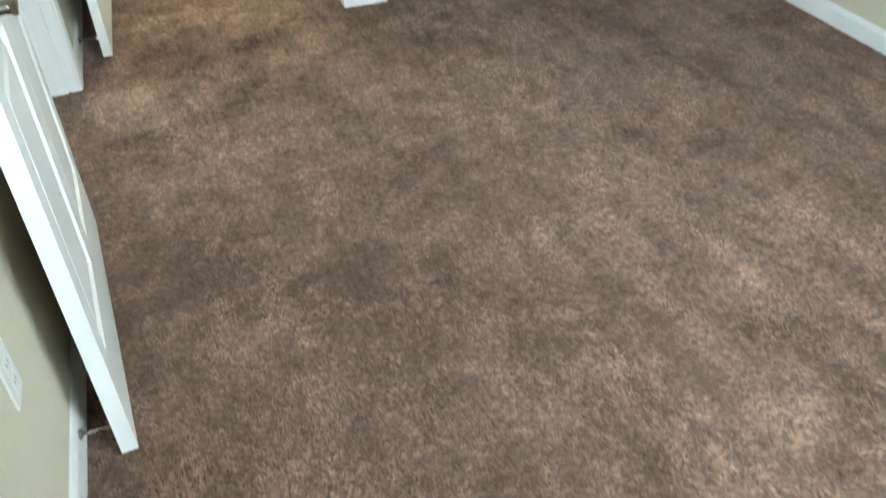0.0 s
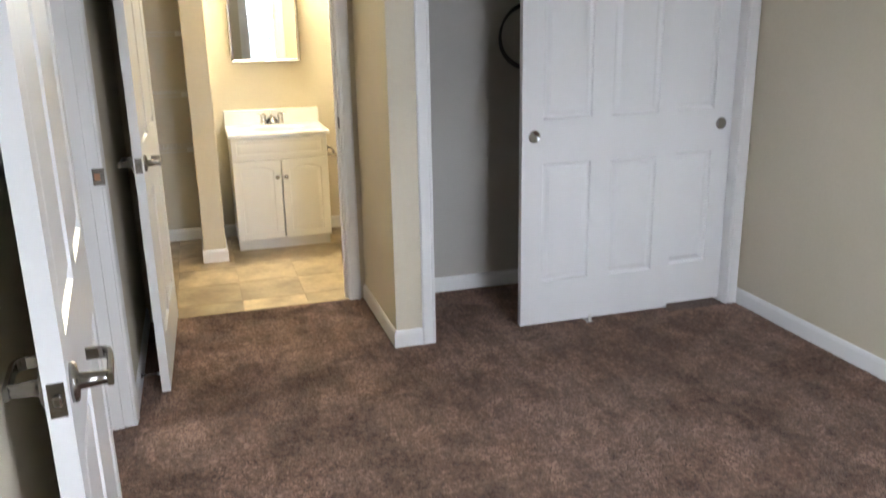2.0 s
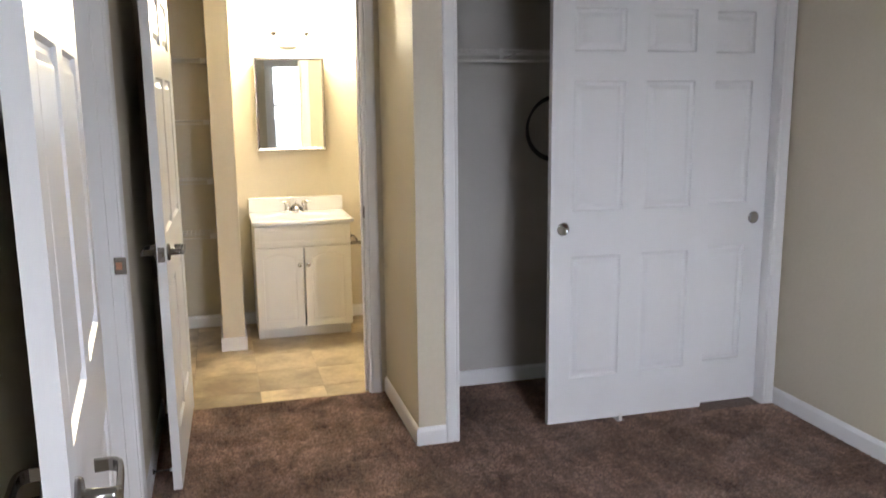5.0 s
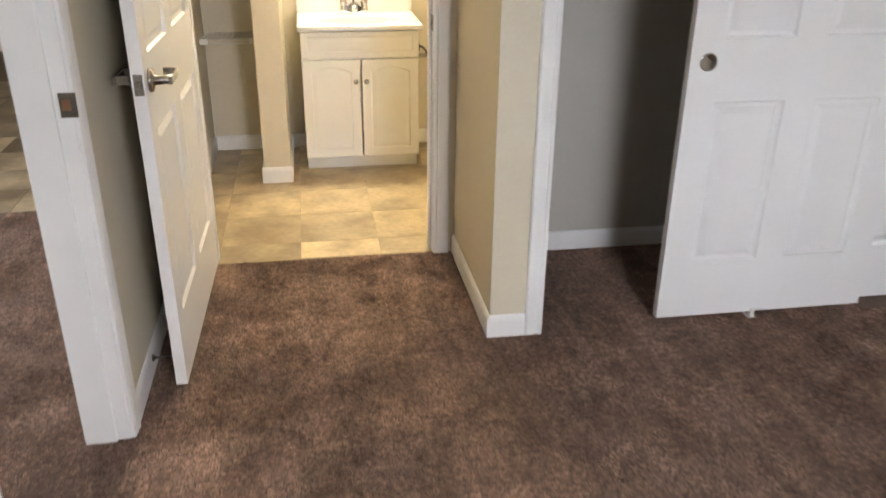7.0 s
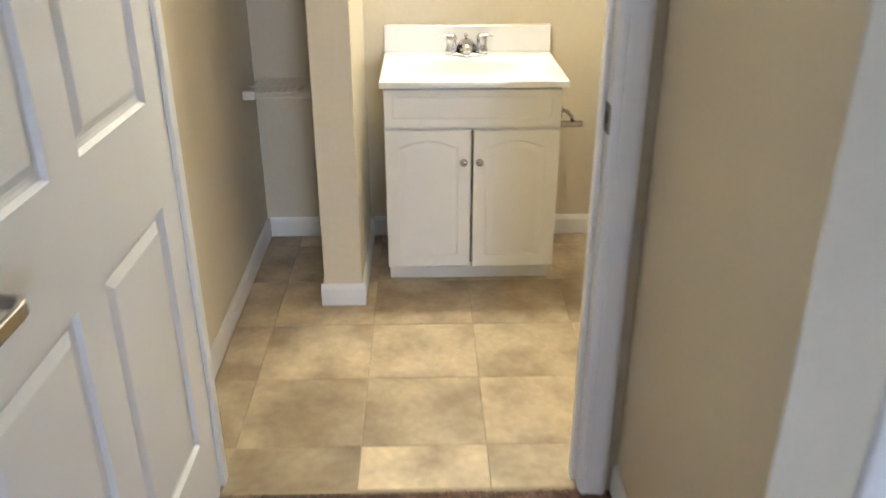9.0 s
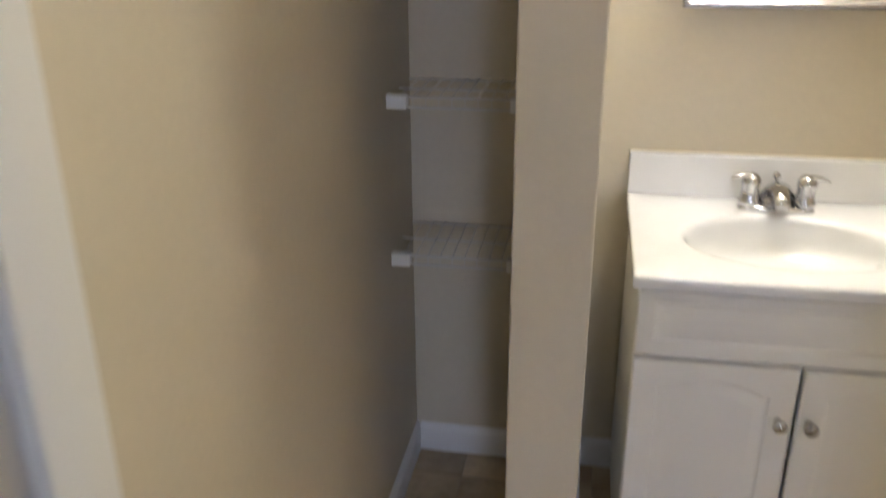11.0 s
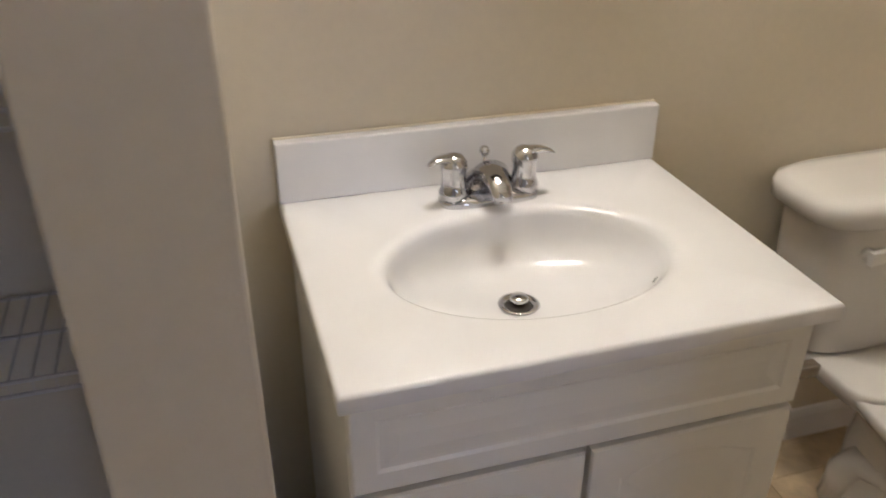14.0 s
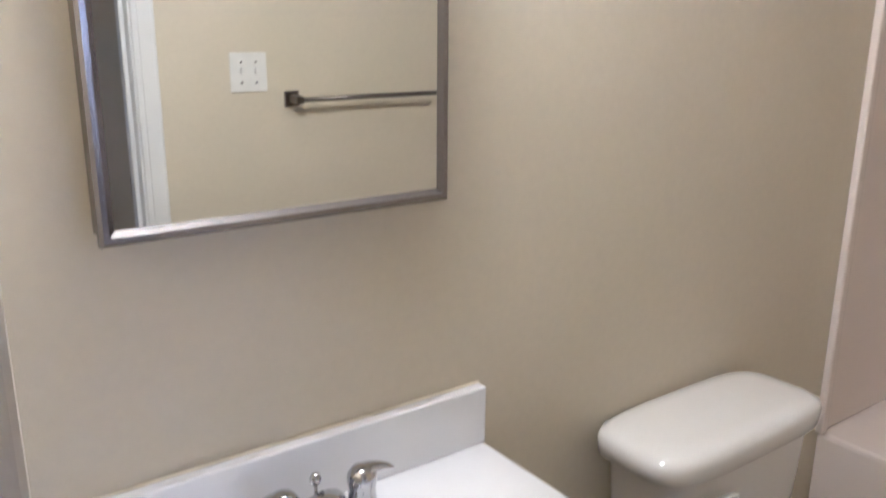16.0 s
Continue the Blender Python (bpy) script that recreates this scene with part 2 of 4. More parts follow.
def box(x0, y0, z0, x1, y1, z1, bevel=0.0, seg=2):
    return add_box(bmesh.new(), x0, y0, z0, x1, y1, z1, bevel, seg)


def boxes(rows):
    bm = bmesh.new()
    for r in rows:
        add_box(bm, *r)
    return bm


def rod(bm, a, b, r, seg=10, r2=None, caps=True):
    a, b = Vector(a), Vector(b)
    d = b - a
    m = Matrix.Translation((a + b) / 2) @ d.to_track_quat("Z", "Y").to_matrix().to_4x4()
    bmesh.ops.create_cone(bm, cap_ends=caps, segments=seg, radius1=r, radius2=r if r2 is None else r2, depth=d.length, matrix=m)
    return bm


def lathe(profile, seg=24, m=None):
    """A turned shape: profile of (radius, height), from bottom to top."""
    bm = bmesh.new()
    rings = []
    for r, z in profile:
        rings.append([bm.verts.new((max(r, 1e-4) * math.cos(2 * math.pi * i / seg), max(r, 1e-4) * math.sin(2 * math.pi * i / seg), z)) for i in range(seg)])
    for a, b in zip(rings, rings[1:]):
        for i in range(seg):
            bm.faces.new((a[i], a[(i + 1) % seg], b[(i + 1) % seg], b[i]))
    bm.faces.new(list(reversed(rings[0])))
    bm.faces.new(rings[-1])
    if m is not None:
        bmesh.ops.transform(bm, matrix=m, verts=bm.verts)
    return bm


def loft(rings, close=True):
    """Skin over rings of equal length, capped at both ends."""
    bm = bmesh.new()
    vs = [[bm.verts.new(p) for p in r] for r in rings]
    for a, b in zip(vs, vs[1:]):
        k = len(a)
        for i in range(k):
            bm.faces.new((a[i], a[(i + 1) % k], b[(i + 1) % k], b[i]))
    if close:
        bm.faces.new(list(reversed(vs[0])))
        bm.faces.new(vs[-1])
    return bm


def oval(cx, cy, z, rx, ry, seg=32, power=2.0, back=None):
    """A rounded outline; power over 2 squares it up."""
    out = []
    for i in range(seg):
        a = 2 * math.pi * i / seg
        c, s = math.cos(a), math.sin(a)
        x = rx * math.copysign(abs(c) ** (2 / power), c)
        yy = ry if back is None or s < 0 else back
        y = yy * math.copysign(abs(s) ** (2 / power), s)
        out.append((cx + x, cy + y, z))
    return out


def tube(points, r, seg=8, taper=None):
    """A round bar along points."""
    rings = []
    pts = [Vector(p) for p in points]
    for i, p in enumerate(pts):
        d = (pts[min(i + 1, len(pts) - 1)] - pts[max(i - 1, 0)]).normalized()
        q = d.to_track_quat("Z", "Y").to_matrix()
        k = r if taper is None else r * (1 + (taper - 1) * i / (len(pts) - 1))
        rings.append([p + q @ Vector((k * math.cos(2 * math.pi * j / seg), k * math.sin(2 * math.pi * j / seg), 0)) for j in range(seg)])
    return loft(rings)


def structure(name, bm, mat, label, category, smooth=False):
    return tagged(part(name, bm, mat, smooth=smooth), label, category, kind="structure")


def profile_strip(pts, a, b, out):
    """Runs a moulding profile (distance out from wall, height) from a to b on the floor; out: the way off the wall."""
    a, b, out = Vector(a), Vector(b), Vector(out)
    return loft([[p + out * d + Vector((0, 0, z)) for d, z in pts] for p in (a, b)])


# ---------------------------------------------------------------- the shell
XL, XR = -0.40, 2.615
YB, YC, YD, YE = -0.55, 3.471, 4.205, 5.83
CH = 2.44
OPEN_H = 2.118
A0, A1 = 2.125, 3.070        # hall doorway in the left wall
B0, B1 = -0.262, 0.655       # bathroom doorway
C0, C1 = 0.942, 2.541        # closet doorway
WX0, WX1, WZ0, WZ1 = 0.69, 1.67, 0.84, 2.10
T = 0.12

structure("wall_hall_side", box(XL - T, YE + T, 0, XL, 9.2, CH), BEIGE, "beige hall side wall", "wall")
# closes a box added past the hall so the opening there looks dark
structure("wall_dark_box", boxes([(-3.5, 9.1, 0, XL - T, 9.2, CH)]), BEIGE, "beige wall of the added dark box past the hall", "wall")
structure("wall_left", boxes([(XL - T, YB - T, 0, XL, A0, CH), (XL - T, A0, OPEN_H, XL, A1, CH), (XL - T, A1, 0, XL, YE + T, CH)]), BEIGE,
          "beige painted drywall with hall doorway", "wall")
structure("wall_back", boxes([(XL, YB - T, 0, WX0, YB, CH), (WX1, YB - T, 0, XR, YB, CH), (WX0, YB - T, 0, WX1, YB, WZ0),
                              (WX0, YB - T, WZ1, WX1, YB, CH)]), BEIGE, "beige painted drywall around the bedroom window", "wall")
structure("wall_right", box(XR, YB - T, 0, XR + T, YE + T, CH), BEIGE, "beige painted drywall, plain", "wall")
structure("wall_closet_front", boxes([(0.749, YC, 0, C0 - 0.02, YC + 0.11, CH), (C0 - 0.02, YC, OPEN_H + 0.02, C1 + 0.02, YC + 0.11, CH),
                                      (C1 + 0.02, YC, 0, XR, YC + 0.11, CH)]), BEIGE,
          "beige painted drywall round the closet opening", "wall")
structure("wall_vestibule", box(0.749, YC + 0.11, 0, 0.86, YD, CH), BEIGE, "beige painted drywall leading to the bathroom", "wall")
structure("wall_bathroom", boxes([(XL, YD, 0, B0 - 0.02, YD + 0.115, CH), (B0 - 0.02, YD, OPEN_H + 0.02, B1 + 0.02, YD + 0.115, CH),
                                  (B1 + 0.02, YD, 0, XR, YD + 0.115, CH)]), BEIGE, "beige painted drywall with bathroom doorway", "wall")
structure("wall_vanity", box(XL, YE, 0, XR, YE + T, CH), BEIGE, "beige painted drywall behind vanity and toilet", "wall")
structure("wall_linen_partition", box(-0.092, 5.209, 0, 0.044, YE, CH, 0.004), BEIGE, "short beige partition wall beside linen niche", "wall")
structure("ceiling", box(XL - 3.2, YB - T, CH, XR + T, 9.2, CH + 0.1), CEILING, "off-white textured plaster ceiling", "ceiling")

# closet lining, greyer and darker than the beige walls
structure("wall_closet_back", box(0.86, YD - 0.038, 0, XR, YD, CH), CLOSET_GREY, "pale grey closet back wall", "wall")
structure("wall_closet_left", box(0.86, YC + 0.11, 0, 0.864, YD - 0.038, CH), CLOSET_GREY, "pale grey closet side wall", "wall")
structure("wall_closet_right", box(XR - 0.004, YC + 0.11, 0, XR, YD - 0.038, CH), CLOSET_GREY, "pale grey closet side wall", "wall")

# hall on the far side of the doorway
structure("wall_hall_end", boxes([(-2.02, 7.85, 0, XL - T, 7.95, CH), (-3.6, 7.85, 2.08, -2.02, 7.95, CH)]), BEIGE, "beige hall end wall", "wall")
# the unseen opening here is added to seat the hall's fill lamp
structure("wall_hall_far", boxes([(-3.6, YB - T, 0, -3.5, 2.7, CH), (-3.6, 3.9, 0, -3.5, 9.2, CH), (-3.6, 2.7, 0, -3.5, 3.9, 0.8), (-3.6, 2.7, 2.1, -3.5, 3.9, CH)]),
          BEIGE, "beige hall wall with an added opening for fill light", "wall")
structure("wall_hall_near", box(-3.5, YB - T, 0, XL - T, YB, CH), BEIGE, "beige hall wall, plain", "wall")

# floors
structure("floor_carpet", boxes([(XL - T, YB - T, -0.06, XR, 4.215, -0.002)]), CARPET, "brown cut-pile carpet with brushed patches", "carpet")
structure("floor_hall_carpet", box(-3.5, YB - T, -0.06, XL - T, 4.95, -0.001), CARPET, "brown cut-pile hall carpet", "carpet")

# baseboards
BASE = [(0, 0), (0.012, 0), (0.012, 0.066), (0.009, 0.076), (0.005, 0.083), (0, 0.085)]


def baseboard(a, b, out):
    structure("baseboard", profile_strip(BASE, a, b, out), TRIM, "white painted moulded baseboard", "baseboard")


baseboard((XL, YB, 0), (XL, A0 - 0.052, 0), (1, 0, 0))
baseboard((XL, A1 + 0.052, 0), (XL, YD, 0), (1, 0, 0))
baseboard((XL, YD + 0.115, 0), (XL, YE, 0), (1, 0, 0))
baseboard((XL, YB, 0), (XR, YB, 0), (0, 1, 0))
baseboard((XR, YB, 0), (XR, YC, 0), (-1, 0, 0))
baseboard((0.749, YC - 0.012, 0), (0.749, YD, 0), (-1, 0, 0))
baseboard((0.749, YC, 0), (C0 - 0.067, YC, 0), (0, -1, 0))
baseboard((0.864, YD - 0.038, 0), (XR - 0.004, YD - 0.038, 0), (0, -1, 0))
baseboard((0.864, YC + 0.11, 0), (0.864, YD - 0.050, 0), (1, 0, 0))
baseboard((XL + 0.012, YE, 0), (-0.104, YE, 0), (0, -1, 0))
baseboard((0.056, YE, 0), (1.85, YE, 0), (0, -1, 0))
baseboard((-0.104, 5.209, 0), (0.056, 5.209, 0), (0, -1, 0))
baseboard((-0.092, 5.209, 0), (-0.092, YE - 0.012, 0), (-1, 0, 0))
baseboard((0.044, 5.209, 0), (0.044, YE - 0.012, 0), (1, 0, 0))
baseboard((B1 + 0.08, YD + 0.115, 0), (1.85, YD + 0.115, 0), (0, 1, 0))
baseboard((XL - T, 3.2, 0), (XL - T, 7.85, 0), (-1, 0, 0))
baseboard((-2.02, 7.85, 0), (XL - T, 7.85, 0), (0, -1, 0))

# casings: (across, out) profile swept up, over and down
CASE = [(0, 0), (0, 0.009), (0.004, 0.0115), (0.012, 0.0122), (0.015, 0.0098), (0.019, 0.0126), (0.050, 0.0165), (0.058, 0.0155), (0.063, 0.0105), (0.063, 0)]


def casing(name, p0, p1, height, along, out, label):
    """Door casing round an opening from p0 to p1 on the floor; along: unit way from p0 to p1; out: off the wall."""
    holder = tagged(empty(name), label, "door casing", kind="structure")
    p0, p1, along, out = Vector(p0), Vector(p1), Vector(along), Vector(out)
    up = Vector((0, 0, 1))
    for side, p, s in (("casing_leg", p0, -1), ("casing_leg", p1, 1)):
        low = [p + along * s * a + out * o for a, o in CASE]
        top = [p + along * s * a + out * o + up * (height + a) for a, o in CASE]
        part(side, loft([low, top]), TRIM, holder)
    left = [p0 - along * a + out * o + up * (height + a) for a, o in CASE]
    right = [p1 + along * a + out * o + up * (height + a) for a, o in CASE]
    part("casing_head", loft([left, right]), TRIM, holder)
    return holder


casing("trim_hall_door", (XL, A0 + 0.012, 0), (XL, A1 - 0.012, 0), OPEN_H - 0.012, (0, 1, 0), (1, 0, 0), "white moulded casing round the hall doorway")
casing("trim_bathroom_door", (B0 - 0.006, YD, 0), (B1 + 0.004, YD, 0), OPEN_H + 0.006, (1, 0, 0), (0, -1, 0), "white moulded casing round the bathroom doorway")
casing("trim_bathroom_inside", (B0 - 0.006, YD + 0.115, 0), (B1 + 0.006, YD + 0.115, 0), OPEN_H + 0.006, (1, 0, 0), (0, 1, 0), "white moulded casing on the bathroom side")
casing("trim_closet", (C0 - 0.003, YC, 0), (C1 + 0.003, YC, 0), OPEN_H + 0.004, (1, 0, 0), (0, -1, 0), "white moulded casing round the closet opening")


def jamb_set(name, rows, label):
    holder = tagged(empty(name), label, "door jamb", kind="structure")
    for nm, r in rows:
        part(nm, box(*r, 0.002, 1), TRIM, holder)
    return holder


jamb_a = jamb_set("door_jamb_hall", [
    ("jamb", (XL - T - 0.002, A1 - 0.018, 0, XL + 0.001, A1 + 0.001, OPEN_H)), ("jamb", (XL - T - 0.002, A0 - 0.001, 0, XL + 0.001, A0 + 0.018, OPEN_H)),
    ("head", (XL - T - 0.002, A0 + 0.018, OPEN_H - 0.018, XL + 0.001, A1 - 0.018, OPEN_H + 0.001)),
    ("stop", (XL - T - 0.004, A1 - 0.030, 0, XL - 0.037, A1 - 0.018, OPEN_H - 0.018)), ("stop", (XL - T - 0.004, A0 + 0.018, 0, XL - 0.037, A0 + 0.030, OPEN_H - 0.018))],
    "white painted jamb of the hall doorway with door stop")
jamb_b = jamb_set("door_jamb_bathroom", [
    ("jamb", (B1, YD - 0.001, 0, B1 + 0.020, YD + 0.116, OPEN_H + 0.02)), ("jamb", (B0 - 0.020, YD - 0.001, 0, B0, YD + 0.116, OPEN_H + 0.02)),
    ("head", (B0, YD - 0.001, OPEN_H, B1, YD + 0.116, OPEN_H + 0.02)),
    ("stop", (B1 - 0.012, YD + 0.042, 0, B1, YD + 0.078, OPEN_H)), ("stop", (B0, YD + 0.042, 0, B0 + 0.012, YD + 0.078, OPEN_H))],
    "white painted jamb of the bathroom doorway")
jamb_c = jamb_set("closet_jamb", [
    ("jamb", (C0 - 0.02, YC - 0.001, 0, C0, YC + 0.111, OPEN_H + 0.02)), ("jamb", (C1, YC - 0.001, 0, C1 + 0.02, YC + 0.111, OPEN_H + 0.02)),
    ("head", (C0, YC - 0.001, OPEN_H, C1, YC + 0.111, OPEN_H + 0.02))], "white painted jamb of the closet opening")

# ---------------------------------------------------------------- doors
ROWS = [(0.22, 0.59), (1.02, 0.59), (1.74, 0.19)]


def six_panel(name, w, h, t, m, label, category="door", inset=0.085):
    """A moulded six-panel door; x from its hinge side, y its thickness, z up."""
    d = tagged(empty(name, m), label, category)
    k = h / 2.08
    mull = 0.105
    pw = (w - 2 * inset - mull) / 2
    cols = [(inset, inset + pw), (inset + pw + mull, w - inset)]
    rows = [(z * k, (z + b) * k) for z, b in ROWS]
    bm = bmesh.new()
    add_box(bm, 0, 0, 0, inset, t, h)
    add_box(bm, w - inset, 0, 0, w, t, h)
    add_box(bm, cols[0][1], 0, 0, cols[1][0], t, h)
    zs = [0] + [z for r in rows for z in r] + [h]
    for a, b in zip(zs[0::2], zs[1::2]):
        for c0, c1 in cols:
            add_box(bm, c0, 0, a, c1, t, b)
    bmesh.ops.remove_doubles(bm, verts=bm.verts, dist=1e-5)
    part("door_slab", bm, DOOR, d)
    prof = [(0.0, 0.0), (0.006, 0.0095), (0.013, 0.0115), (0.020, 0.0115), (0.038, 0.003), (0.042, 0.0025)]
    for (c0, c1) in cols:
        for (z0, z1) in rows:
            bm = bmesh.new()
            for face, s in ((0.0, 1), (t, -1)):
                rings = []
                for ins, dep in prof:
                    y = face + s * dep
                    rings.append([bm.verts.new(p) for p in ((c0 + ins, y, z0 + ins), (c1 - ins, y, z0 + ins), (c1 - ins, y, z1 - ins), (c0 + ins, y, z1 - ins))])
                for a, b in zip(rings, rings[1:]):
                    for i in range(4):
                        bm.faces.new((a[i], a[(i + 1) % 4], b[(i + 1) % 4], b[i]))
                bm.faces.new(rings[-1])
            part("panel", bm, DOOR, d)
    return d


def lever(door, x, z, t, way):
    """Lever handles on both faces and the latch plate on the edge; way: +1 when the lever points to larger x."""
    for face, s in ((0.0, -1), (t, 1)):
        h = part("lever_handle", lathe([(0.033, 0), (0.033, 0.006), (0.030, 0.010), (0.014, 0.012), (0.0115, 0.045), (0.0115, 0.062)], 24,
                                       Matrix.Translation((x, face, z)) @ Matrix.Rotation(math.radians(90) * (1 if s < 0 else -1), 4, "X")), NICKEL, door,
                 "satin nickel lever handle", True)
        y = face + s * 0.058
        path = [(-0.012, 0.0), (0.030, 0.0), (0.085, 0.0), (0.100, -0.002), (0.110, -0.009), (0.114, -0.018), (0.114, -0.040)]
        rings = []
        for i, (a, b) in enumerate(path):
            p, q = path[max(i - 1, 0)], path[min(i + 1, len(path) - 1)]
            da, db = q[0] - p[0], q[1] - p[1]
            k = math.hypot(da, db)
            na, nb = -db / k * 0.0048, da / k * 0.0048
            rings.append([(x + way * (a + c * na), y + s * (b + c * nb), z + e) for c, e in ((-1, -0.009), (-0.6, -0.011), (0.6, -0.011), (1, -0.009), (1, 0.009), (0.6, 0.011), (-0.6, 0.011), (-1, 0.009))])
        part("lever_arm", loft(rings), NICKEL, h)


def latch(door, x, z, t, s):
    p = part("latch_plate", box(x - 0.0015, t / 2 - 0.0125, z - 0.029, x + 0.0015, t / 2 + 0.0125, z + 0.029, 0.001, 1), NICKEL, door, "nickel latch plate")
    part("latch_bolt", box(x if s > 0 else x - 0.011, t / 2 - 0.007, z - 0.009, x + 0.011 if s > 0 else x, t / 2 + 0.007, z + 0.009, 0.003, 1), NICKEL, p)


def hinge(door, z, t):
    bm = bmesh.new()
    rod(bm, (-0.004, -0.005, z - 0.045), (-0.004, -0.005, z + 0.045), 0.0065, 10)
    part("hinge", bm, NICKEL, door)


DW, DH, DT = 0.905, 2.093, 0.035


def door_pose(hx, hy, z, fx, fy):
    return Matrix.Translation((hx, hy, z)) @ Matrix.Rotation(math.atan2(fy - hy, fx - hx), 4, "Z")


door_a = six_panel("bedroom_door", DW, DH, DT, door_pose(XL + 0.014, A0 - 0.008, 0.018, -0.312, 1.21), "white six-panel door standing open near the wall")
lever(door_a, DW - 0.062, 0.955, DT, -1)
latch(door_a, DW, 0.955, DT, 1)
door_b = six_panel("bathroom_door", DW, DH, DT, door_pose(-0.285, YD - 0.008, 0.018, -0.304, 3.28), "white six-panel bathroom door standing open")
lever(door_b, DW - 0.062, 0.955, DT, -1)
latch(door_b, DW, 0.955, DT, 1)
for d in (door_a, door_b):
    for z in (0.22, 1.03, 1.85):
        hinge(d, z, DT)


def strike(x, y, z, along, parent, label, metal=None):
    """Strike plate; bolt hole filled with reflection colour along x, shade colour along y."""
    if along == "x":
        p = part("strike_plate", boxes([(x - 0.018, y - 0.0015, z - 0.03, x + 0.022, y + 0.0015, z - 0.013), (x - 0.018, y - 0.0015, z + 0.013, x + 0.022, y + 0.0015, z + 0.03),
                                        (x + 0.008, y - 0.0015, z - 0.013, x + 0.022, y + 0.0015, z + 0.013), (x - 0.018, y - 0.0015, z - 0.013, x - 0.012, y + 0.0015, z + 0.013)]), NICKEL, parent, label)
        # coppery reflection inside the hole, put in as a coloured plate
        part("bolt_hole_fill", box(x - 0.012, y - 0.0006, z - 0.013, x + 0.008, y + 0.0006, z + 0.013), COPPERY_GLINT, p)
    else:
        p = part("strike_plate", boxes([(x - 0.0015, y - 0.022, z - 0.03, x + 0.0015, y + 0.018, z - 0.013), (x - 0.0015, y - 0.022, z + 0.013, x + 0.0015, y + 0.018, z + 0.03),
                                        (x - 0.0015, y - 0.022, z - 0.013, x + 0.0015, y - 0.008, z + 0.013), (x - 0.0015, y + 0.012, z - 0.013, x + 0.0015, y + 0.018, z + 0.013)]), metal or NICKEL, parent, label)
        part("bolt_hole_fill", box(x - 0.0006, y - 0.008, z - 0.013, x + 0.0006, y + 0.012, z + 0.013), DARK, p)


strike(XL - 0.008, A1 - 0.0195, 0.985, "x", jamb_a, "nickel strike plate, hole coloured as a coppery reflection")
strike(B1 - 0.0015, YD + 0.024, 0.975, "y", jamb_b, "dark nickel strike plate", BRONZE)

CW = 0.817
closet_front = six_panel("closet_door", CW, 2.064, 0.033, pose(1.378, YC + 0.006, 0.02), "white six-panel sliding closet door in front track", inset=0.105)
closet_rear = six_panel("closet_door", CW, 2.064, 0.033, pose(C1 - CW - 0.004, YC + 0.052, 0.02), "white six-panel sliding closet door in rear track", inset=0.105)


def finger_pull(door, x, z):
    part("finger_pull", lathe([(0.030, 0.0005), (0.030, 0.003), (0.0275, 0.0045), (0.024, 0.0040), (0.019, 0.0022), (0.006, 0.0012)], 28,
                              Matrix.Translation((x, 0.0, z)) @ Matrix.Rotation(math.radians(90), 4, "X")), CHROME, door, "round dished chrome finger pull", True)


finger_pull(closet_front, 0.062, 0.937)
finger_pull(closet_rear, CW - 0.062, 0.937)

closet_front["group"] = closet_rear["group"] = "sliding closet doors"

# closet track and floor guide
track = tagged(empty("closet_track"), "white metal sliding-door track under the closet head", "door track", kind="structure")
part("fascia", box(C0 + 0.001, YC - 0.002, 2.091, C1 - 0.001, YC + 0.004, OPEN_H - 0.0005, 0.0015, 1), TRIM, track)
part("rail", box(C0 + 0.002, YC + 0.005, OPEN_H - 0.018, C1 - 0.002, YC + 0.009, OPEN_H - 0.001), TRIM, track)
part("rail", box(C0 + 0.002, YC + 0.043, OPEN_H - 0.018, C1 - 0.002, YC + 0.047, OPEN_H - 0.001), TRIM, track)
guide = tagged(empty("floor_guide"), "small white plastic closet door floor guide on carpet", "door guide")
part("base", box(1.735, YC - 0.012, 0.0, 1.768, YC + 0.095, 0.005, 0.001), PLASTIC, guide)
part("fin", box(1.744, YC - 0.010, 0.005, 1.759, YC - 0.003, 0.040, 0.002), PLASTIC, guide)
part("fin", box(1.744, YC + 0.042, 0.005, 1.759, YC + 0.049, 0.040, 0.002), PLASTIC, guide)

# ---------------------------------------------------------------- bedroom window in the back wall
win = tagged(empty("window_1"), "white double-hung window with grid in lower sash", "window", kind="structure")
part("window_frame", boxes([(WX0, YB - T, WZ0, WX0 + 0.03, YB, WZ1), (WX1 - 0.03, YB - T, WZ0, WX1, YB, WZ1), (WX0 + 0.03, YB - T, WZ1 - 0.03, WX1 - 0.03, YB, WZ1),
                            (WX0 + 0.03, YB - T, WZ0, WX1 - 0.03, YB, WZ0 + 0.03)]), TRIM, win)
WM = 1.50
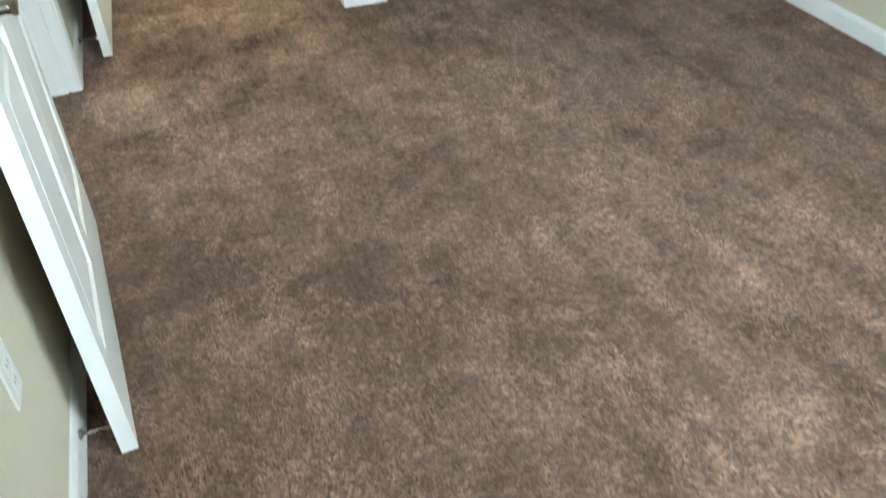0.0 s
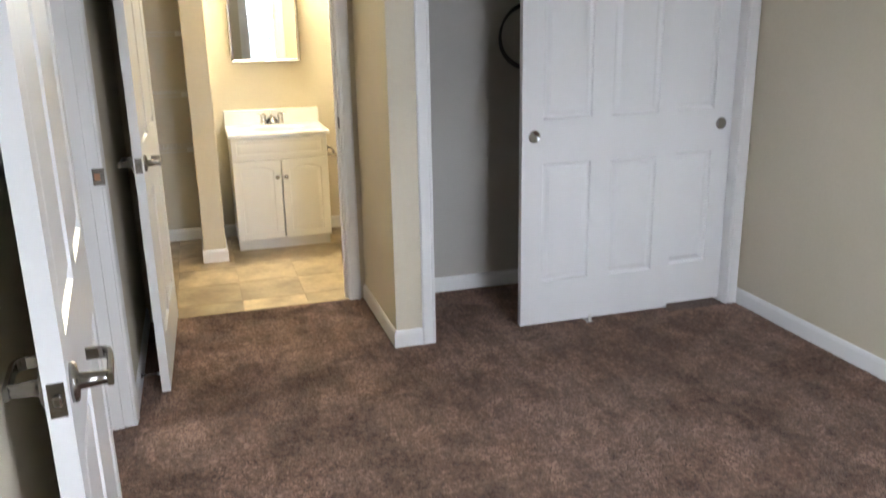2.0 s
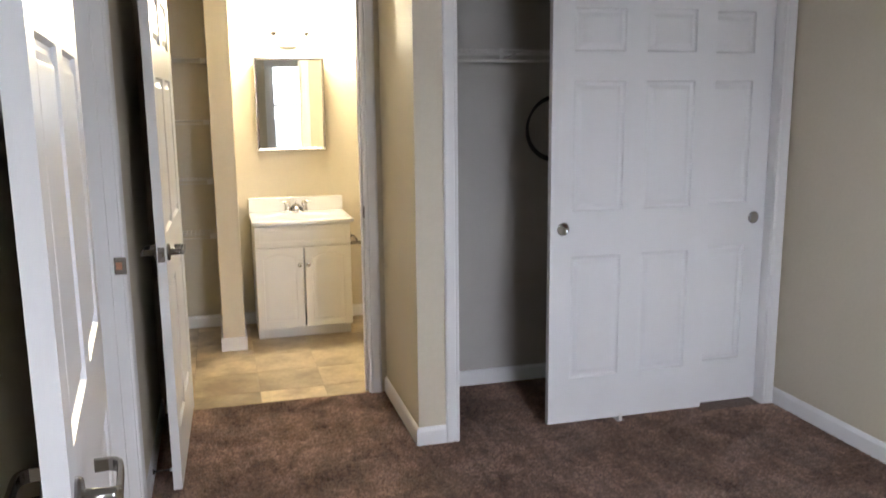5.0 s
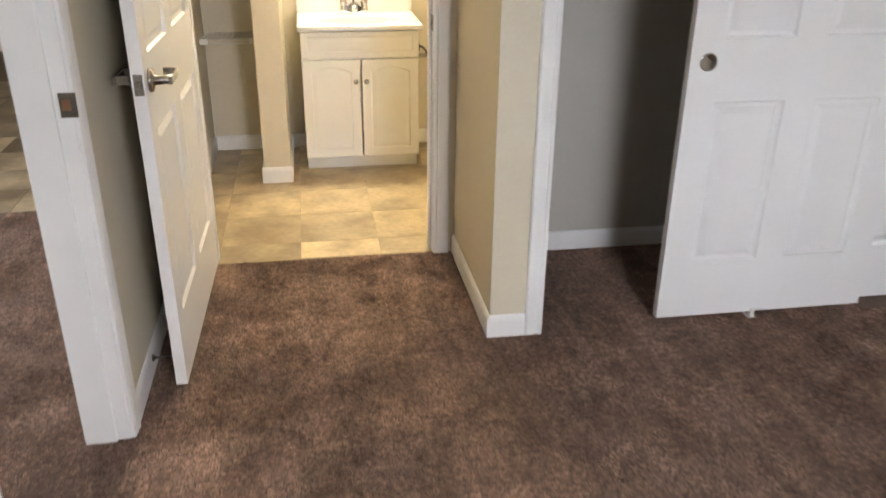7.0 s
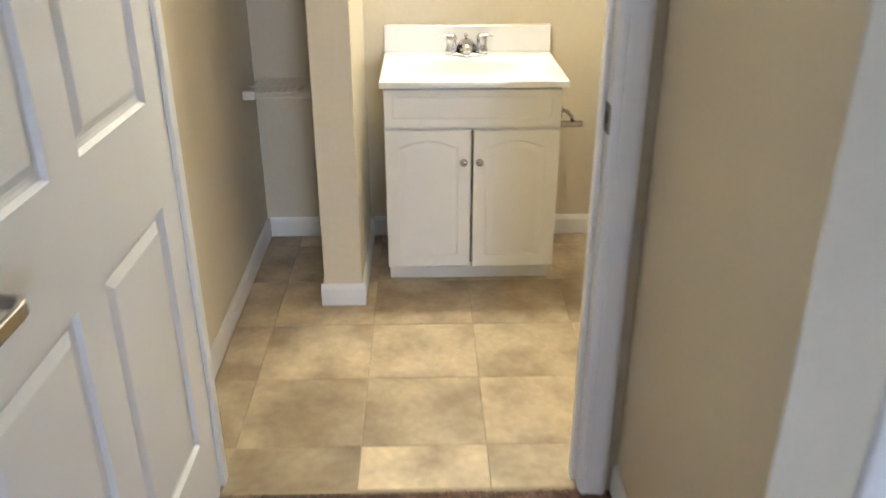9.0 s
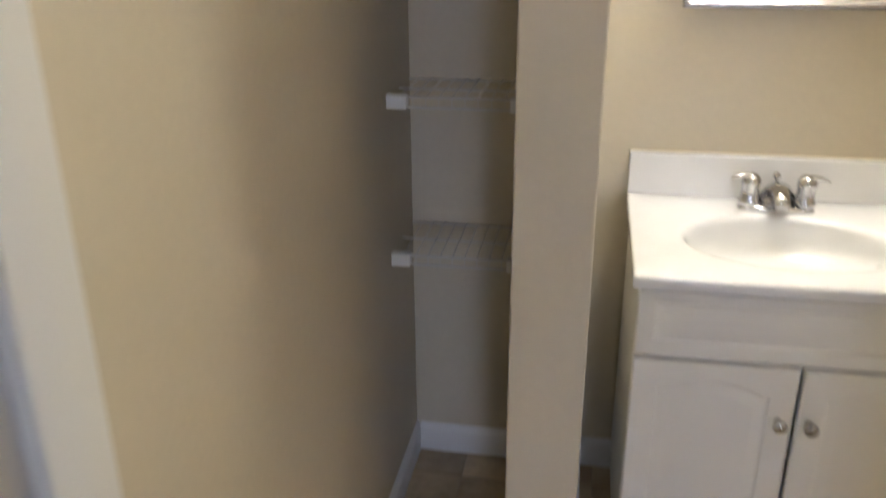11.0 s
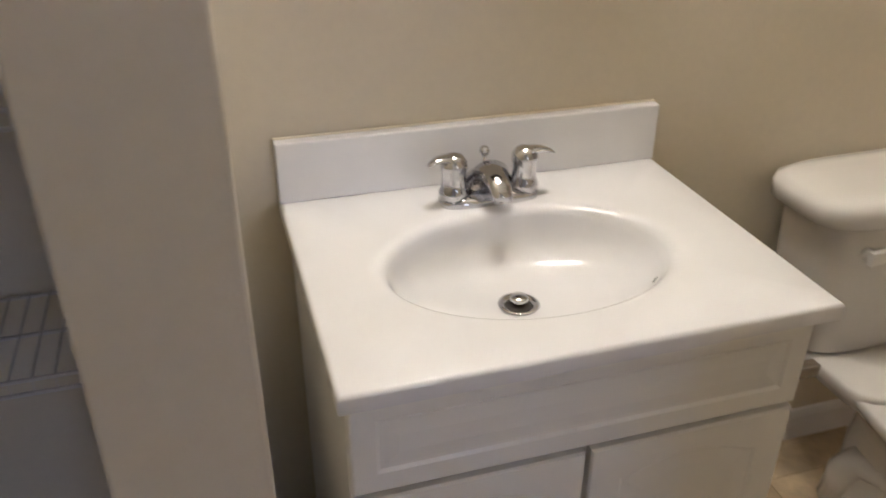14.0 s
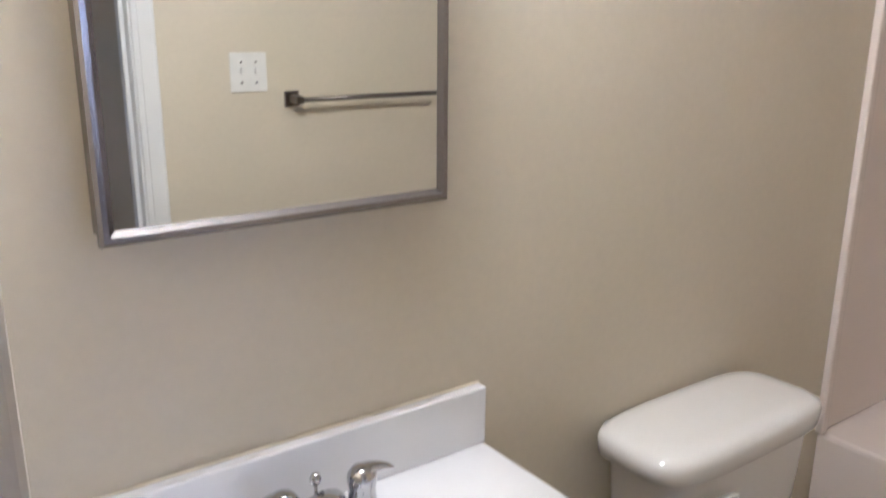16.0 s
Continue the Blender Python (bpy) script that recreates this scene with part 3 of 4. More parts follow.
for z0, z1, y in ((WZ0 + 0.03, WM + 0.02, YB - 0.055), (WM - 0.02, WZ1 - 0.03, YB - 0.09)):
    sash = part("sash", boxes([(WX0 + 0.03, y, z0, WX0 + 0.07, y + 0.03, z1), (WX1 - 0.07, y, z0, WX1 - 0.03, y + 0.03, z1),
                               (WX0 + 0.07, y, z0, WX1 - 0.07, y + 0.03, z0 + 0.04), (WX0 + 0.07, y, z1 - 0.04, WX1 - 0.07, y + 0.03, z1)]), TRIM, win)
    pn = part("pane", box(WX0 + 0.07, y + 0.012, z0 + 0.04, WX1 - 0.07, y + 0.016, z1 - 0.04), PANE, sash)
    pn.visible_shadow = False
    if z0 < WM - 0.1:
        for x in (1.04, 1.32):
            part("muntin", box(x - 0.006, y + 0.017, z0 + 0.04, x + 0.006, y + 0.027, z1 - 0.04), TRIM, sash)
        part("muntin", box(WX0 + 0.07, y + 0.0175, (z0 + z1) / 2 - 0.006, WX1 - 0.07, y + 0.0265, (z0 + z1) / 2 + 0.006), TRIM, sash)
part("window_sill", box(WX0 - 0.08, YB + 0.001, WZ0 - 0.022, WX1 + 0.08, YB + 0.05, WZ0, 0.004), TRIM, win)
part("apron", box(WX0 - 0.06, YB + 0.001, WZ0 - 0.085, WX1 + 0.06, YB + 0.015, WZ0 - 0.0225, 0.002), TRIM, win)
for x0, x1 in ((WX0 - 0.057, WX0), (WX1, WX1 + 0.057)):
    part("casing_leg", box(x0, YB + 0.001, WZ0 + 0.0005, x1, YB + 0.016, WZ1, 0.003), TRIM, win)
part("casing_head", box(WX0 - 0.057, YB + 0.001, WZ1 + 0.0005, WX1 + 0.057, YB + 0.016, WZ1 + 0.057, 0.003), TRIM, win)
structure("ground", box(-60, -120, -0.7, 60, YB - T - 0.5, -0.6), GRASS, "mown green lawn outside the window", "lawn")
structure("backdrop", box(-14, -9.2, -0.6, 16, -9, 7), HAZE, "pale overcast distance beyond the lawn", "sky")

# ---------------------------------------------------------------- small bedroom things


def door_stop(y):
    """Rigid stop screwed to the baseboard of the wall behind an open door."""
    st = tagged(empty("door_stop"), "satin nickel rigid door stop screwed to baseboard", "door stop", group="baseboard door stops")
    x = XL + 0.012
    part("rose", lathe([(0.012, 0), (0.011, 0.004), (0.006, 0.008)], 16, Matrix.Translation((x, y, 0.058)) @ Matrix.Rotation(radians(90), 4, "Y")), NICKEL, st, smooth=True)
    part("rod", rod(bmesh.new(), (x + 0.006, y, 0.058), (x + 0.066, y, 0.058), 0.004), NICKEL, st, smooth=True)
    part("tip", rod(bmesh.new(), (x + 0.066, y, 0.058), (x + 0.076, y, 0.058), 0.007), PLASTIC, st, "white rubber tip", True)


door_stop(1.262)
door_stop(3.400)

outlet = tagged(empty("wall_outlet"), "white duplex electrical outlet low on beige wall", "outlet")
part("cover_plate", box(XL + 0.0002, 1.052, 0.372, XL + 0.0055, 1.124, 0.488, 0.002, 2), PLASTIC, outlet)
for z in (0.410, 0.450):
    face = part("receptacle", box(XL + 0.0056, 1.072, z - 0.015, XL + 0.0075, 1.104, z + 0.015, 0.0012, 1), PLASTIC, outlet)
    for y in (1.082, 1.094):
        part("slot", box(XL + 0.0076, y - 0.001, z - 0.003, XL + 0.0079, y + 0.001, z + 0.006), DARK, face)

hoop = tagged(empty("cable_loop"), "black cable coiled in a loop hung on closet wall", "cable")
ring = [(1.686 + 0.165 * math.cos(a), YD - 0.050 - 0.003 * math.sin(3 * a), 1.381 + 0.165 * math.sin(a)) for a in [2 * math.pi * i / 48 for i in range(48)]]
bm = bmesh.new()
for off in (0.0, 0.012):
    b2 = tube([(x + off * 0.4, y - off * 0.1, z + off) for x, y, z in ring] + [(ring[0][0] + off * 0.4, ring[0][1] - off * 0.1, ring[0][2] + off)], 0.0065, 8)
    me = bpy.data.meshes.new("coil")
    b2.to_mesh(me)
    b2.free()
    bm.from_mesh(me)
    bpy.data.meshes.remove(me)
part("coil", bm, BLACK, hoop, smooth=True)
part("hook", rod(bmesh.new(), (1.686, YD - 0.038, 1.533), (1.686, YD - 0.064, 1.537), 0.004), NICKEL, hoop)


def wire_shelf(name, x0, x1, y0, y1, z, label, group, rods=False, along="y"):
    """Ventilated shelf: deck wires from front to back, two front rails, cross bars and wall clips."""
    sh = tagged(empty(name), label, "wire shelf", group=group)
    front = bmesh.new()
    rod(front, (x0, y0, z), (x1, y0, z), 0.0032, 8)
    part("front_rail", front, WIRE, sh)
    part("front_rail", rod(bmesh.new(), (x0, y0, z - 0.022), (x1, y0, z - 0.022), 0.0032, 8), WIRE, sh)
    part("back_rail", rod(bmesh.new(), (x0, y1 - 0.008, z - 0.004), (x1, y1 - 0.008, z - 0.004), 0.0032, 8), WIRE, sh)
    part("cross_bar", rod(bmesh.new(), (x0, (y0 + y1) / 2, z - 0.005), (x1, (y0 + y1) / 2, z - 0.005), 0.0032, 8), WIRE, sh)
    n = int((x1 - x0) / 0.027)
    proto = None
    for i in range(1, n):
        x = x0 + (x1 - x0) * i / n
        if proto is None:
            proto = mesh_of(tube([(0, y0, z - 0.022), (0, y0 - 0.001, z), (0, y0 + 0.02, z + 0.0015), (0, y1 - 0.008, z + 0.0015)], 0.0016, 6), "wire", WIRE)
        w = new("wire", proto)
        w.location.x = x
        w.parent = sh
    for x, s in ((x0, 1), (x1, -1)):
        part("wall_clip", box(min(x, x + s * 0.044), y0 - 0.010, z - 0.026, max(x, x + s * 0.044), y0 + 0.012, z + 0.005, 0.003), PLASTIC, sh, "white plastic end clip")
    if rods:
        part("hang_rod", rod(bmesh.new(), (x0, y0 + 0.012, z - 0.050), (x1, y0 + 0.012, z - 0.050), 0.007, 12), WIRE, sh, smooth=True)
    return sh


for z in (0.685, 1.045, 1.428, 1.815):
    wire_shelf("wire_shelf", XL + 0.001, -0.093, 5.60, YE, z, "white coated wire shelf in the linen niche", "linen shelves")
wire_shelf("closet_wire_shelf", 0.866, XR - 0.005, 3.88, YD - 0.039, 1.775, "white coated wire shelf with hanging rod in closet", "", True)


shelf_bracket = tagged(empty("shelf_bracket"), "white plastic support clip under the closet shelf", "bracket")
part("wall_plate", box(1.372, YD - 0.046, 1.735, 1.392, YD - 0.0385, 1.800, 0.002, 1), PLASTIC, shelf_bracket)
part("brace", loft([[(x, y, z + e) for x, e in ((1.377, -0.004), (1.387, -0.004), (1.387, 0.004), (1.377, 0.004))] for y, z in ((YD - 0.046, 1.742), (4.02, 1.757), (3.93, 1.764))]), PLASTIC, shelf_bracket)

# ---------------------------------------------------------------- vanity
VX0, VX1, VF = 0.134, 0.752, 5.358
vanity = tagged(empty("vanity_cabinet"), "white two-door bathroom vanity cabinet with arched panels", "vanity cabinet")
for nm, r in (("side_panel", (VX0, VF, 0.075, VX0 + 0.016, YE - 0.013, 0.765)), ("side_panel", (VX1 - 0.016, VF, 0.075, VX1, YE - 0.013, 0.765)),
              ("bottom_panel", (VX0 + 0.016, VF, 0.075, VX1 - 0.016, YE - 0.013, 0.091)), ("top_rail", (VX0 + 0.016, VF, 0.725, VX1 - 0.016, VF + 0.016, 0.765)),
              ("middle_rail", (VX0 + 0.016, VF, 0.600, VX1 - 0.016, VF + 0.016, 0.635)), ("back_panel", (VX0 + 0.016, YE - 0.019, 0.091, VX1 - 0.016, YE - 0.013, 0.765))):
    part(nm, box(*r, 0.0008, 1), CABINET, vanity)
part("toe_kick", boxes([(VX0 + 0.004, VF + 0.055, 0, VX1 - 0.004, VF + 0.071, 0.075), (VX0 + 0.004, VF + 0.071, 0, VX0 + 0.02, YE - 0.013, 0.075),
                        (VX1 - 0.02, VF + 0.071, 0, VX1 - 0.004, YE - 0.013, 0.075)]), CABINET, vanity)


def arch_outline(x0, x1, z0, z1, rise, n=14, shoulder=0.05):
    """A rectangle whose top edge rises in an arch between two small shoulders."""
    out = [(x0, z0), (x1, z0), (x1, z1 - rise)]
    w = x1 - x0
    a, b = x1 - w * shoulder, x0 + w * shoulder
    if rise:
        for i in range(n + 1):
            t = i / n
            out.append((a + (b - a) * t, z1 - rise + rise * math.sin(math.pi * t) ** 0.9))
    else:
        out.append((x1, z1))
        out.append((x0, z1))
        return out[:2] + [(x1, z1), (x0, z1)]
    out.append((x0, z1 - rise))
    return out


def inset_outline(pts, d):
    cx = (min(p[0] for p in pts) + max(p[0] for p in pts)) / 2
    cz = (min(p[1] for p in pts) + max(p[1] for p in pts)) / 2
    hw = (max(p[0] for p in pts) - min(p[0] for p in pts)) / 2
    hh = (max(p[1] for p in pts) - min(p[1] for p in pts)) / 2
    return [(cx + (x - cx) * (hw - d) / hw, cz + (z - cz) * (hh - d) / hh) for x, z in pts]


def panel_front(name, x0, x1, z0, z1, y, t, margin, rise, parent, label=""):
    """A cabinet front with a routed panel: slab with rounded edge, groove, raised middle."""
    bm = bmesh.new()
    pts = arch_outline(x0 + margin, x1 - margin, z0 + margin, z1 - margin * 0.8, rise)
    k = len(pts)
    cx, cz = (x0 + x1) / 2, (z0 + z1) / 2
    edge = []
    for x, z in pts:
        dx, dz = x - cx, z - cz
        s = min((x1 - x0) / 2 / max(abs(dx), 1e-6), (z1 - z0) / 2 / max(abs(dz), 1e-6))
        edge.append([cx + dx * s, cz + dz * s])
    for cxn, czn in ((x0, z0), (x1, z0), (x1, z1), (x0, z1)):
        i = min(range(k), key=lambda j: (edge[j][0] - cxn) ** 2 + (edge[j][1] - czn) ** 2)
        edge[i] = [cxn, czn]
    ins = inset_outline([tuple(e) for e in edge], 0.003)
    layers = [([tuple(e) for e in edge], y + t), ([tuple(e) for e in edge], y + 0.003), (ins, y), (pts, y), (inset_outline(pts, 0.005), y + 0.0028),
              (inset_outline(pts, 0.010), y + 0.0028), (inset_outline(pts, 0.028), y + 0.0008)]
    rings = [[bm.verts.new((x, yy, z)) for x, z in pl] for pl, yy in layers]
    for a, b in zip(rings, rings[1:]):
        for i in range(k):
            bm.faces.new((a[i], a[(i + 1) % k], b[(i + 1) % k], b[i]))
    bm.faces.new(rings[0])
    bm.faces.new(list(reversed(rings[-1])))
    return part(name, bm, CABINET, parent, label)


DY = VF - 0.018
panel_front("false_drawer_front", VX0 + 0.001, VX1 - 0.001, 0.622, 0.757, DY, 0.0175, 0.030, 0, vanity)
MIDX = (VX0 + VX1) / 2
for x0, x1, kx in ((VX0 + 0.001, MIDX - 0.004, MIDX - 0.030), (MIDX + 0.004, VX1 - 0.001, MIDX + 0.026)):
    d = panel_front("cabinet_door", x0, x1, 0.082, 0.612, DY, 0.0175, 0.046, 0.024, vanity)
    part("knob", lathe([(0.008, 0), (0.006, 0.004), (0.0055, 0.012), (0.013, 0.018), (0.0145, 0.023), (0.011, 0.028), (0.003, 0.030)], 20,
                       Matrix.Translation((kx, DY + 0.0005, 0.500)) @ Matrix.Rotation(radians(90), 4, "X")), CHROME, d, "round chrome knob", True)

# ---------------------------------------------------------------- sink top
SX0, SX1, SY0, SY1, SZ = 0.122, 0.772, 5.322, YE - 0.002, 0.790
CX, CY, RX, RY = 0.438, 5.548, 0.208, 0.142
top = tagged(empty("vanity_sink_top"), "white cultured-marble vanity top with integral oval sink", "sink")


def deck_mesh():
    n = 72
    ang = [2 * math.pi * i / n for i in range(n)]
    outer = []
    for a in ang:
        c, s = math.cos(a), math.sin(a)
        k = min(((SX1 - CX) if c > 0 else (CX - SX0)) / max(abs(c), 1e-6), ((SY1 - CY) if s > 0 else (CY - SY0)) / max(abs(s), 1e-6))
        outer.append([CX + c * k, CY + s * k])
    for q in ((SX0, SY0), (SX1, SY0), (SX1, SY1), (SX0, SY1)):
        i = min(range(n), key=lambda j: (outer[j][0] - q[0]) ** 2 + (outer[j][1] - q[1]) ** 2)
        outer[i] = list(q)

    def shrink(d):
        return [(min(max(x, SX0 + d), SX1 - d), min(max(y, SY0 + d), SY1 - d)) for x, y in outer]
    rings = [[(x, y, SZ - 0.024) for x, y in outer], [(x, y, SZ - 0.006) for x, y in outer], [(x, y, SZ - 0.0018) for x, y in shrink(0.0018)], [(x, y, SZ) for x, y in shrink(0.006)]]
    rim = [(1.13, 0.0), (1.08, -0.0006), (1.04, -0.0024), (1.005, -0.0065), (0.978, -0.014), (0.95, -0.028), (0.91, -0.045), (0.855, -0.060), (0.77, -0.074), (0.65, -0.085), (0.48, -0.093), (0.30, -0.098), (0.10, -0.1005)]
    for k, dz in rim:
        yshift = 0.028 * max(0.0, min(1.0, -dz / 0.1))
        rings.append([(CX + RX * k * math.cos(a) - 0.004 * (1 - k), CY + yshift + RY * k * math.sin(a), SZ + dz) for a in ang])
    bm = loft(rings, close=False)
    bm.faces.new([bm.verts.new(p) for p in rings[-1]])
    bmesh.ops.remove_doubles(bm, verts=bm.verts, dist=1e-6)
    return bm


dk = part("deck_with_bowl", deck_mesh(), MARBLE, top, smooth=True)
part("backsplash", box(SX0, YE - 0.024, SZ - 0.001, SX1, YE - 0.002, 0.889, 0.004, 3), MARBLE, top)
# caulk bead; its cream tint paints the lamplight along the backsplash top
part("caulk_line", box(SX0, YE - 0.006, 0.8885, SX1, YE - 0.001, 0.8915, 0.001, 1), material("lamplit_caulk", (0.80, 0.74, 0.60), 0.5), top, "caulk along the wall, tinted with cream lamplight")
dr = part("drain_flange", lathe([(0.010, -0.004), (0.028, -0.002), (0.031, 0.001), (0.027, 0.003), (0.021, 0.0), (0.020, -0.003)], 28, Matrix.Translation((CX - 0.004, CY + 0.028, SZ - 0.098))), CHROME, top,
          "chrome drain flange", True)
part("stopper", lathe([(0.008, -0.004), (0.012, 0.006), (0.015, 0.010), (0.012, 0.014), (0.003, 0.0155)], 20, Matrix.Translation((CX - 0.004, CY + 0.028, SZ - 0.098))), CHROME, dr, smooth=True)
part("drain_shadow_gap", lathe([(0.0205, -0.0005), (0.0145, 0.0008)], 20, Matrix.Translation((CX - 0.004, CY + 0.028, SZ - 0.099))), DARK, dr)

# faucet
FX, FY = 0.440, 5.735
fc = tagged(empty("faucet"), "chrome two-handle centerset faucet on the sink top", "faucet")
part("base_plate", loft([oval(FX, FY, SZ, 0.080, 0.027, 36, 3.5), oval(FX, FY, SZ + 0.009, 0.080, 0.027, 36, 3.5), oval(FX, FY, SZ + 0.014, 0.074, 0.022, 36, 3.5)]), CHROME, fc, smooth=True)
part("spout", loft([[(FX + rx * math.cos(a), y + ry * math.sin(a) * c, z + ry * math.sin(a) * s) for a in [2 * math.pi * i / 20 for i in range(20)]]
                    for y, z, rx, ry, c, s in ((FY + 0.018, SZ + 0.010, 0.046, 0.020, 1.0, 0.1), (FY + 0.010, SZ + 0.032, 0.040, 0.022, 0.85, 0.5), (FY - 0.008, SZ + 0.050, 0.028, 0.018, 0.45, 0.9),
                                               (FY - 0.028, SZ + 0.047, 0.021, 0.016, 0.1, 1.0), (FY - 0.048, SZ + 0.040, 0.018, 0.014, -0.2, 0.97), (FY - 0.062, SZ + 0.030, 0.016, 0.012, -0.5, 0.85),
                                               (FY - 0.065, SZ + 0.022, 0.014, 0.010, -0.8, 0.5))]), CHROME, fc, smooth=True)
pr = part("lift_rod", rod(bmesh.new(), (FX - 0.002, FY + 0.020, SZ + 0.008), (FX - 0.002, FY + 0.020, SZ + 0.068), 0.0025, 8), CHROME, fc, smooth=True)
part("lift_knob", lathe([(0.003, 0), (0.0075, 0.004), (0.0085, 0.010), (0.006, 0.016), (0.002, 0.018)], 14, Matrix.Translation((FX - 0.002, FY + 0.020, SZ + 0.064))), CHROME, pr, smooth=True)
for s in (-1, 1):
    hx = FX + s * 0.058
    hd = part("handle_body", lathe([(0.0235, 0.0), (0.0235, 0.012), (0.020, 0.020), (0.0185, 0.040), (0.021, 0.052), (0.020, 0.062), (0.013, 0.071), (0.003, 0.074)], 24,
                                   Matrix.Translation((hx, FY, SZ + 0.010))), CHROME, fc, smooth=True)
    part("lever_blade", loft([[(hx + s * d, FY + w * c + dy, SZ + h + t * e) for c, e in ((-1, -0.4), (0, -1), (1, -0.4), (1, 0.4), (0, 1), (-1, 0.4))]
                              for d, w, h, t, dy in ((-0.008, 0.015, 0.074, 0.008, 0), (0.012, 0.014, 0.077, 0.006, 0), (0.026, 0.011, 0.078, 0.0045, -0.004), (0.039, 0.008, 0.075, 0.003, -0.009),
                                                     (0.044, 0.004, 0.072, 0.002, -0.011))]), CHROME, hd, smooth=True)

# ---------------------------------------------------------------- medicine cabinet
MX0, MX1, MY, MZ0, MZ1 = 0.204, 0.668, 5.772, 1.214, 1.835
mc = tagged(empty("medicine_cabinet"), "mirrored medicine cabinet with brushed steel frame", "medicine cabinet")
part("box_body", box(MX0 + 0.006, MY + 0.014, MZ0 + 0.006, MX1 - 0.006, YE - 0.001, MZ1 - 0.006), STEEL, mc)
md = part("mirror_door", box(MX0 + 0.016, MY + 0.006, MZ0 + 0.016, MX1 - 0.016, MY + 0.012, MZ1 - 0.016), MIRROR, mc, "mirror glass")
FP = [(0.0, 0.013), (0.0, 0.004), (0.004, 0.0), (0.010, 0.0), (0.016, 0.005), (0.018, 0.0065), (0.018, 0.013)]


def frame_bar(ax, az, bx, bz, inx, inz):
    """A mitred bar of the mirror frame from corner a to corner b."""
    return loft([[(x + sx * i, MY + d, z + sz * i) for i, d in FP] for x, z, sx, sz in ((ax, az, *inx), (bx, bz, *inz))])


part("frame_bar", frame_bar(MX0, MZ0, MX1, MZ0, (1, 1), (-1, 1)), STEEL, md)
part("frame_bar", frame_bar(MX0, MZ1, MX1, MZ1, (1, -1), (-1, -1)), STEEL, md)
part("frame_bar", frame_bar(MX0, MZ0, MX0, MZ1, (1, 1), (1, -1)), STEEL, md)
part("frame_bar", frame_bar(MX1, MZ0, MX1, MZ1, (-1, 1), (-1, -1)), STEEL, md)

# ---------------------------------------------------------------- vanity light
vl = tagged(empty("vanity_light"), "lit two-shade vanity light with brushed fitters above mirror", "wall lamp")
part("canopy", loft([[(x, y, z) for x, z, y in [(px, pz - 1.94 + 1.94, yy) for px, pz, _ in oval(0.440, 1.942, 0, rx, rz, 32, 3)]]
                     for yy, rx, rz in ((YE - 0.001, 0.072, 0.042), (YE - 0.022, 0.070, 0.040), (YE - 0.030, 0.060, 0.030))]), PLASTIC, vl, "cream oval canopy", True)
for s in (-1, 1):
    lx = 0.442 + s * 0.107
    part("arm", tube([(0.440 + s * 0.03, YE - 0.03, 1.945), (0.440 + s * 0.06, YE - 0.095, 1.935), (lx, YE - 0.165, 1.945), (lx, YE - 0.165, 1.975)], 0.006, 10), NICKEL, vl, smooth=True)
    fit_cup = part("fitter", lathe([(0.012, 1.968), (0.018, 1.975), (0.024, 1.992), (0.024, 1.998)], 20, Matrix.Translation((lx, YE - 0.165, 0))), BRONZE, vl, smooth=True)
    part("shade", lathe([(0.022, 1.996), (0.040, 2.010), (0.060, 2.040), (0.074, 2.085), (0.084, 2.135), (0.080, 2.136), (0.020, 2.000)], 28, Matrix.Translation((lx, YE - 0.165, 0))), GLOBE, fit_cup,
         "lit frosted bell glass shade", True)

# ---------------------------------------------------------------- toilet
TX = 1.259
to = tagged(empty("toilet"), "white two-piece toilet with closed seat beside the vanity", "toilet")


def rr(cx, cy, z, rx, ry, p=5.0, seg=40, back=None):
    return oval(cx, cy, z, rx, ry, seg, p, back)


part("tank", loft([rr(TX, 5.722, 0.405, 0.175, 0.080), rr(TX, 5.721, 0.415, 0.186, 0.088), rr(TX, 5.718, 0.55, 0.200, 0.094), rr(TX - 0.003, 5.715, 0.691, 0.211, 0.098), rr(TX - 0.003, 5.715, 0.695, 0.208, 0.096)]),
     CERAMIC, to, smooth=True)
part("tank_lid", loft([rr(TX - 0.006, 5.711, 0.694, 0.222, 0.102, 4.5), rr(TX - 0.006, 5.711, 0.702, 0.243, 0.110, 4.5), rr(TX - 0.006, 5.711, 0.729, 0.245, 0.111, 4.5), rr(TX - 0.006, 5.711, 0.741, 0.241, 0.107, 4.5),
                       rr(TX - 0.006, 5.711, 0.749, 0.223, 0.096, 4.2), rr(TX - 0.006, 5.711, 0.752, 0.186, 0.066, 4)]), CERAMIC, to, smooth=True)
fl = part("flush_lever", lathe([(0.013, 0), (0.012, 0.006), (0.007, 0.010), (0.006, 0.018)], 16, Matrix.Translation((TX - 0.150, 5.621, 0.643)) @ Matrix.Rotation(radians(90), 4, "X")), PLASTIC, to,
          "white plastic flush lever", True)
part("lever_arm", loft([[(TX - 0.158 + d, 5.602 + b * 0.75 - d * 0.05, 0.644 + e * w * 1.25 + h) for b, e in ((-0.008, -1), (0.008, -1), (0.008, 1), (-0.008, 1))]
                        for d, w, h in ((0, 0.010, 0), (0.03, 0.009, 0.003), (0.06, 0.006, 0.007), (0.075, 0.004, 0.008))]), PLASTIC, fl)
